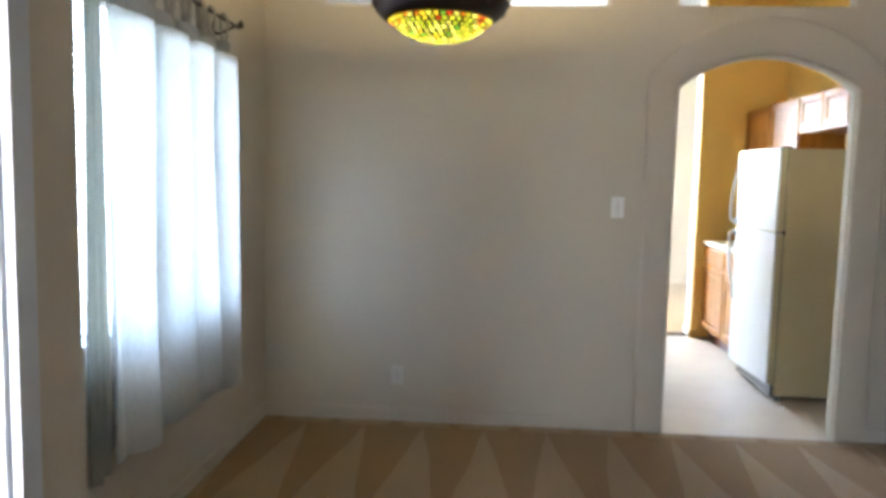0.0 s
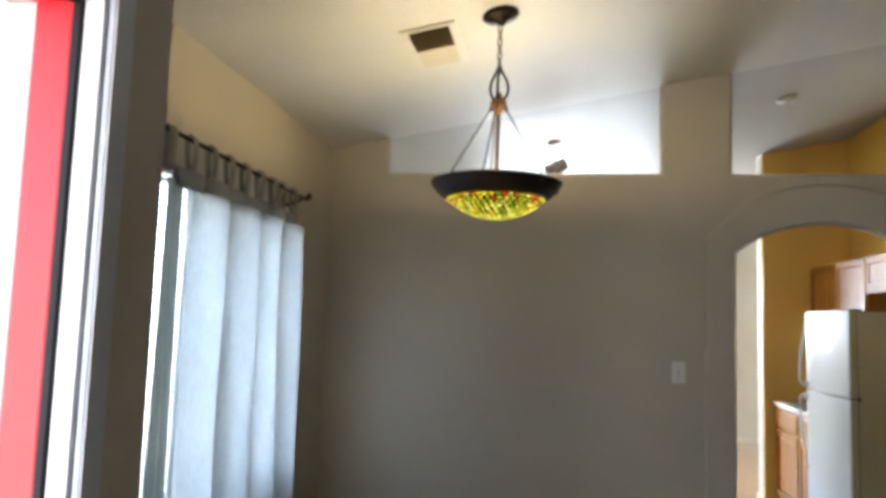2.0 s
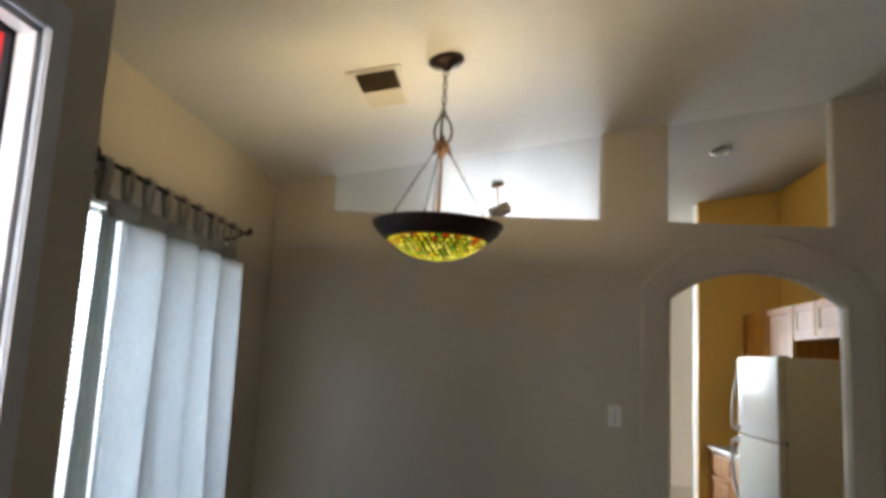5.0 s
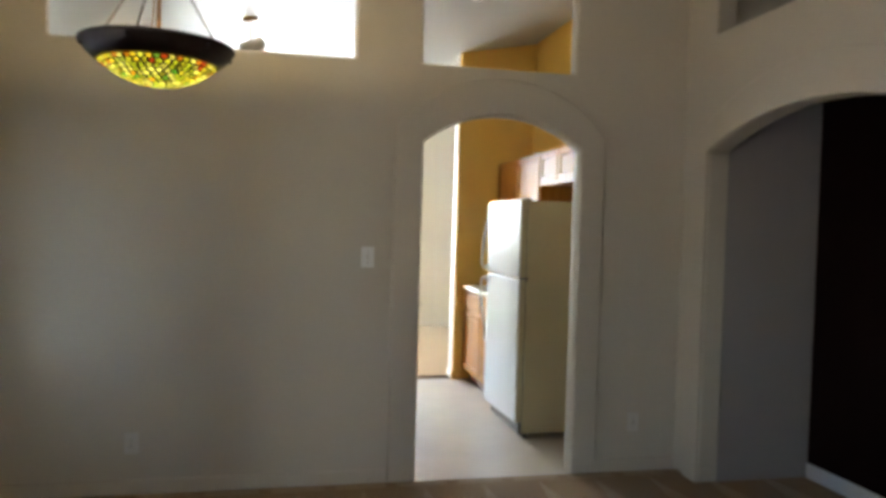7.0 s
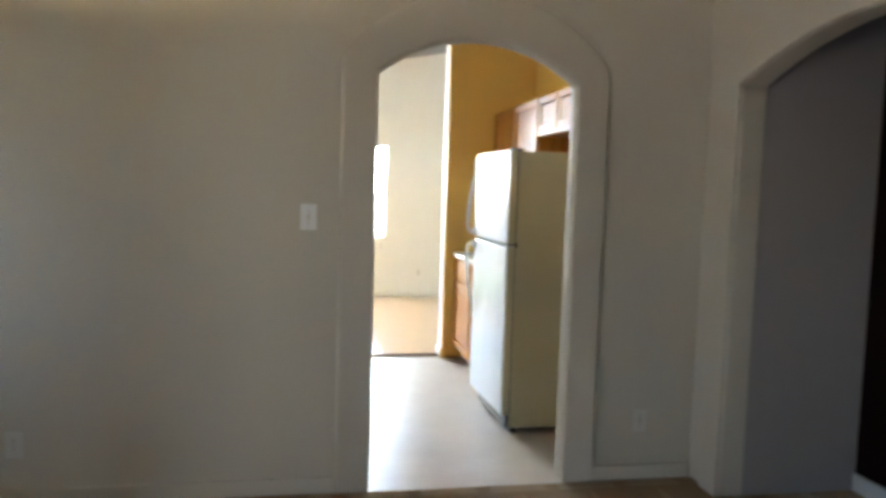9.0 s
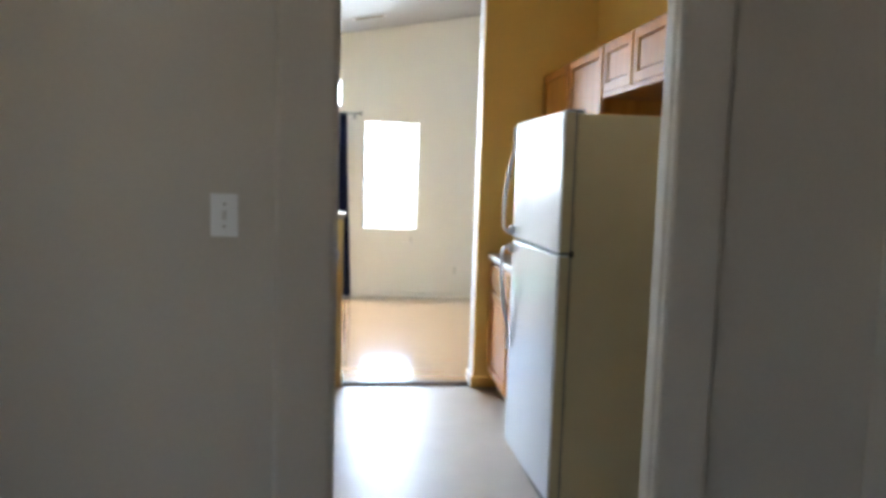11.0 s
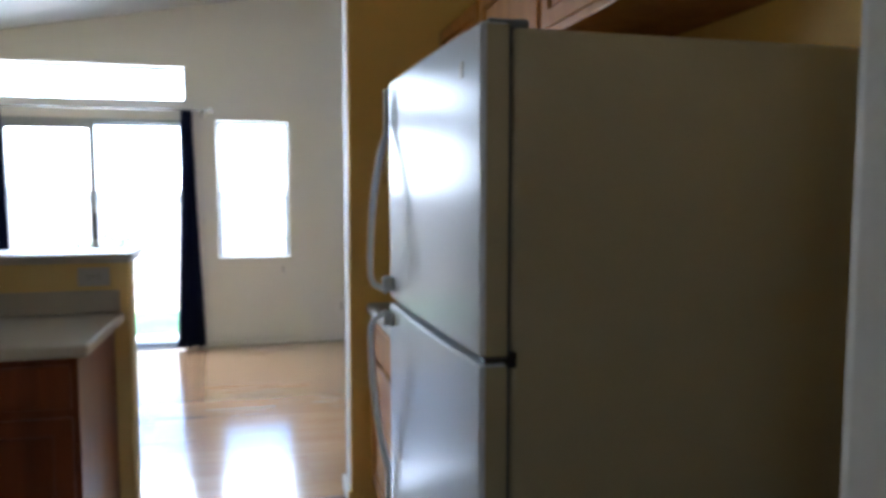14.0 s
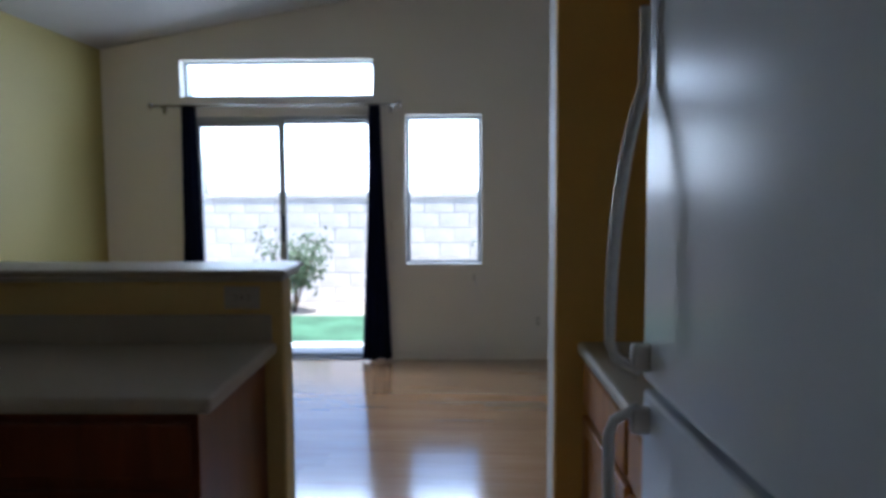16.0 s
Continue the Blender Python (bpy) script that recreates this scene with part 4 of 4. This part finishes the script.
handle(d1, GAP + 0.025, FZ - 0.02)
handle(d2, GAP - 0.025, 0.58)
part("badge", boxes((FX - 0.003, FX + 0.006, 4.95, 4.97, 1.590, 1.618), bevel=0.0015), M_PLASTIC, d1, "small silver badge")
part("hinge", boxes((FX + 0.012, FX + 0.066, FY0 - 0.003, FY0 + 0.03, GAP - 0.004, GAP + 0.004), (FX + 0.053, FX + 0.068, FY0 - 0.005, FY0 + 0.012, GAP - 0.013, GAP + 0.013), bevel=0.002), M_IRON, fr, "black middle hinge")
part("top_hinge", boxes((FX + 0.02, FX + 0.09, FY0 + 0.01, FY0 + 0.05, FZ - 0.006, FZ + 0.008), bevel=0.004), M_GASKET, fr, "grey top hinge cover")
part("kick_plate", boxes((FX + 0.04, FX + 0.062, FY0 + 0.015, FY1 - 0.015, 0.025, 0.108), bevel=0.003), M_GASKET, fr, "grey kick plate")
for x, y in ((FX + 0.1, FY0 + 0.05), (FX + 0.1, FY1 - 0.05), (XK - 0.1, FY0 + 0.05), (XK - 0.1, FY1 - 0.05)):
    part("foot", lathe(bmesh.new(), [(0, -0.004), (0.02, -0.004), (0.02, 0.012), (0.008, 0.014), (0.008, 0.031), (0, 0.031)], x, y, 12), M_GASKET, fr, "", True)

# ---- cabinets ----
def panel_door(parent, name, axis, plane, sgn, u0, u1, z0, z1, mat, rail=0.05):
    """A frame-and-panel front lying on plane, facing sgn along axis."""
    def dims(a, b, c, d, o0, o1):
        p, q = sorted((plane + sgn * o0, plane + sgn * o1))
        return (p, q, a, b, c, d) if axis == "x" else (a, b, p, q, c, d)
    bm = bmesh.new()
    rows = []
    for o, r in ((0.001, 0), (0.02, 0), (0.02, rail), (0.001, rail)):
        ring = []
        for u, z in ((u0 + r, z0 + r), (u1 - r, z0 + r), (u1 - r, z1 - r), (u0 + r, z1 - r)):
            w = plane + sgn * o
            ring.append(bm.verts.new((w, u, z) if axis == "x" else (u, w, z)))
        rows.append(ring)
    for a in range(4):
        for k in range(4):
            p, q = rows[a], rows[(a + 1) % 4]
            bm.faces.new((p[k], p[(k + 1) % 4], q[(k + 1) % 4], q[k]))
    bmesh.ops.recalc_face_normals(bm, faces=bm.faces)
    bmesh.ops.bevel(bm, geom=bm.edges[:], offset=0.003, segments=1, affect="EDGES", profile=0.5)
    d = part(name, bm, mat, parent)
    part("panel", boxes(dims(u0 + rail + 0.007, u1 - rail - 0.007, z0 + rail + 0.007, z1 - rail - 0.007, 0.001, 0.013), bevel=0.004), mat, d)
    return d


def upper_cabinet(label, x0, x1, y0, y1, z0, z1, doors, face, mat, group=""):
    c = thing("wall_cabinet", ((x0 + x1) / 2, (y0 + y1) / 2, z0), label, "cabinet", group)
    part("body", boxes((x0, x1, y0, y1, z0, z1), bevel=0.003), mat, c)
    if face == "x":
        n = (y1 - y0) / doors
        for i in range(doors):
            panel_door(c, "door", "x", x0, -1, y0 + i * n + 0.012, y0 + (i + 1) * n - 0.012, z0 + 0.02, z1 - 0.012, mat)
    else:
        n = (x1 - x0) / doors
        for i in range(doors):
            panel_door(c, "door", "y", y1, 1, x0 + i * n + 0.012, x0 + (i + 1) * n - 0.012, z0 + 0.02, z1 - 0.012, mat)
    return c


over = upper_cabinet("honey oak two-door cabinet hung over the refrigerator", 2.42, XK - 0.002, 4.90, 5.685, 1.817, 2.088, 2, "x", M_OAK)
part("light_rail", boxes((2.404, 2.419, 4.90, 5.685, 1.813, 1.837), bevel=0.003), M_OAK, over)
upper_cabinet("honey oak two-door wall cabinet beyond the refrigerator", 2.42, XK - 0.002, 5.69, YS - 0.005, 1.40, 2.088, 2, "x", M_OAK)
upper_cabinet("honey oak wall cabinet beside the archway", 0.30, 1.115, YW + 0.002, 4.545, 1.388, 2.10, 2, "y", M_OAK)


def base_cabinet(x0, x1, y0, y1, axis, sgn, mat, label, group):
    """A base unit with a drawer over a door; its front faces sgn along axis."""
    c = thing("base_cabinet", ((x0 + x1) / 2, (y0 + y1) / 2, 0), label, "cabinet", group)
    kick = {"x": (x0 + (0.06 if sgn < 0 else 0), x1 - (0.06 if sgn > 0 else 0), y0 + 0.001, y1 - 0.001), "y": (x0 + 0.001, x1 - 0.001, y0 + (0.06 if sgn < 0 else 0), y1 - (0.06 if sgn > 0 else 0))}[axis]
    part("toe_kick", boxes((*kick, -0.004, 0.1)), M_OAKDARK, c, "dark recessed toe kick")
    part("body", boxes((x0 + 0.0005, x1 - 0.0005, y0, y1, 0.1, 0.868), bevel=0.002), mat, c)
    u0, u1 = (y0, y1) if axis == "x" else (x0, x1)
    plane = {("x", -1): x0, ("x", 1): x1, ("y", -1): y0, ("y", 1): y1}[(axis, sgn)]
    panel_door(c, "door", axis, plane, sgn, u0 + 0.018, u1 - 0.018, 0.12, 0.675, mat, 0.055)
    def dims(a, b, c0, d0):
        p, q = sorted((plane + sgn * 0.001, plane + sgn * 0.02))
        return (p, q, a, b, c0, d0) if axis == "x" else (a, b, p, q, c0, d0)
    part("drawer", boxes(dims(u0 + 0.018, u1 - 0.018, 0.705, 0.845), bevel=0.006), mat, c)
    return c


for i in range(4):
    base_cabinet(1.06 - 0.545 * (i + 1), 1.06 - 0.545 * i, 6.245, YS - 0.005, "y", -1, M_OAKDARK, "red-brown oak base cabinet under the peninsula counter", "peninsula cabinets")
for i in range(2):
    base_cabinet(1.068 - 0.6 * (i + 1), 1.068 - 0.6 * i, YW + 0.004, 4.855, "y", 1, M_OAK, "honey oak base cabinet beside the archway", "arch wall cabinets")
for i in range(2):
    base_cabinet(2.11, XK - 0.003, 5.62 + 0.62 * i, 5.62 + 0.62 * (i + 1), "x", -1, M_OAK, "honey oak base cabinet beyond the refrigerator", "side wall cabinets")

# worktops
def worktop(name, x0, x1, y0, y1, label, splash=None):
    w = thing(name, ((x0 + x1) / 2, (y0 + y1) / 2, 0.869), label, "counter")
    part("top", boxes((x0, x1, y0, y1, 0.869, 0.91), bevel=0.012), M_COUNTER, w)
    if splash:
        part("backsplash", boxes(splash, bevel=0.006), M_COUNTER, w)
    return w


worktop("peninsula_counter", XL + 0.004, 1.10, 6.212, YS - 0.002, "almond laminate counter along the peninsula", (XL + 0.004, 1.085, YS - 0.022, YS - 0.003, 0.911, 1.0))
worktop("arch_counter", XL + 0.004, 1.103, YW + 0.003, 4.886, "almond laminate counter beside the archway", (XL + 0.004, 1.09, YW + 0.004, YW + 0.022, 0.911, 1.0))
worktop("side_counter", 2.075, XK - 0.002, 5.60, YS - 0.003, "almond laminate counter beyond the refrigerator", (XK - 0.022, XK - 0.003, 5.60, YS - 0.004, 0.911, 1.0))
setting("wall_peninsula", boxes((XL + 0.002, 1.122, YS, YS + 0.125, -0.002, 1.11), bevel=0.01), M_HALF, "warm yellow half wall behind the peninsula", "half wall")
bar = thing("bar_top", (0.0, 7.0, 1.111), "almond laminate bar top on the half wall", "bar counter")
part("top", boxes((XL + 0.004, 1.14, YS - 0.045, YS + 0.255, 1.129, 1.149), bevel=0.009), M_COUNTER, bar)
part("edge_strip", boxes((XL + 0.004, 1.128, YS - 0.035, YS + 0.243, 1.111, 1.1285), bevel=0.005), M_COUNTER, bar)
baseboard("baseboard_peninsula", (1.1225, 1.136, YS + 0.001, YS + 0.124, 0.0, 0.075))

# ---- outdoors ----
GZ = -0.12
setting("ground", boxes((-60, 60, -60, 60, GZ - 0.2, GZ)), M_SAND, "sandy desert ground", "ground")
setting("pavement_patio", boxes((-3, 6, YF + 0.16, 11.55, GZ, GZ + 0.05), bevel=0.008), M_CONCRETE, "pale concrete patio slab", "patio")
setting("pavement_porch", boxes((-3.2, XDOOR - 0.17, -1.6, YC - 0.19, GZ, GZ + 0.09), bevel=0.008), M_CONCRETE, "pale concrete porch slab", "porch")
setting("ground_lawn", boxes((-4.5, 6, 11.56, 13.1, GZ, GZ + 0.04)), M_LAWN, "small green lawn", "lawn")
wall_yard = setting("wall_yard", boxes((-9, 9, 14.42, 14.5, GZ, 1.30)), M_BLOCK, "pinkish concrete block garden wall", "garden wall")
bm = boxes((-0.198, 0.198, 14.38, 14.42, 0.0, 0.195), bevel=0.006)
first = part("block", bm, M_BLOCK, wall_yard)
for r in range(7):
    for k in range(18):
        b = first if r == k == 0 else first.copy()
        if b is not first:
            scene.collection.objects.link(b)
        b.location = (-3.4 + 0.405 * (k + 0.5 * (r % 2)), 0, GZ + 0.01 + r * 0.202)
for k in range(10):
    part("cap_block", boxes((-3.8 + k * 0.76, -3.8 + k * 0.76 + 0.75, 14.36, 14.52, 1.30, 1.35), bevel=0.006), M_BLOCK, wall_yard)


def shrub(x, y, h, w, seed, label):
    """Stems and a loose crown of many small leaves."""
    rnd = random.Random(seed)
    s = thing("shrub", (x, y, GZ), label, "shrub")
    bm, tips = bmesh.new(), []
    for i in range(9):
        a, lean = rnd.uniform(0, math.tau), rnd.uniform(0.2, 1.0)
        tip = Vector((x + math.cos(a) * w * 0.5 * lean, y + math.sin(a) * w * 0.5 * lean, GZ + h * rnd.uniform(0.55, 0.95)))
        mid = Vector((x, y, GZ)).lerp(tip, 0.5) + Vector((0, 0, 0.08))
        tube(bm, [(x, y, GZ - 0.02), mid, tip], [0.018, 0.012, 0.004], 6)
        tips += [mid, tip, mid.lerp(tip, 0.5)]
    part("stems", bm, M_BARK, s)
    bm = bmesh.new()
    for i in range(900):
        c = rnd.choice(tips) + Vector((rnd.gauss(0, w * 0.13), rnd.gauss(0, w * 0.13), rnd.gauss(0, h * 0.11)))
        c.z = max(c.z, GZ + 0.05)
        d = Vector((rnd.uniform(-1, 1), rnd.uniform(-1, 1), rnd.uniform(-0.6, 1))).normalized()
        u = d.orthogonal().normalized()
        l = rnd.uniform(0.03, 0.06)
        vs = [bm.verts.new(c + q) for q in (-d * l, u * l * 0.4, d * l, -u * l * 0.4)]
        bm.faces.new(vs)
    part("crown", bm, M_LEAF, s)
    return s


shrub(-0.35, 13.6, 1.0, 0.9, 4, "grey-green shrub before the garden wall")
shrub(2.5, 13.4, 1.25, 0.9, 9, "grey-green shrub seen through the window")

# ---- laminate planks ----
rnd = random.Random(12)
shared = {}
PW, PL = 0.19, 1.22
for r in range(19):
    y0 = 6.958 + r * PW
    y1 = min(y0 + PW - 0.0006, YF - 0.0145)
    if y1 - y0 < 0.02:
        continue
    x = XL + 0.004 - rnd.uniform(0, PL * 0.8)
    while x < 5.49:
        a, b = max(x, XL + 0.004), min(x + PL - 0.0006, 5.495)
        key = (round(b - a, 3), round(y1 - y0, 3))
        if b - a > 0.05:
            if key not in shared:
                shared[key] = part("plank", boxes((0, b - a, 0, y1 - y0, -0.001, 0.012)), M_PLANK, floor_living)
                pl = shared[key]
            else:
                pl = shared[key].copy()
                scene.collection.objects.link(pl)
            pl.location = (a, y0, 0)
        x += PL
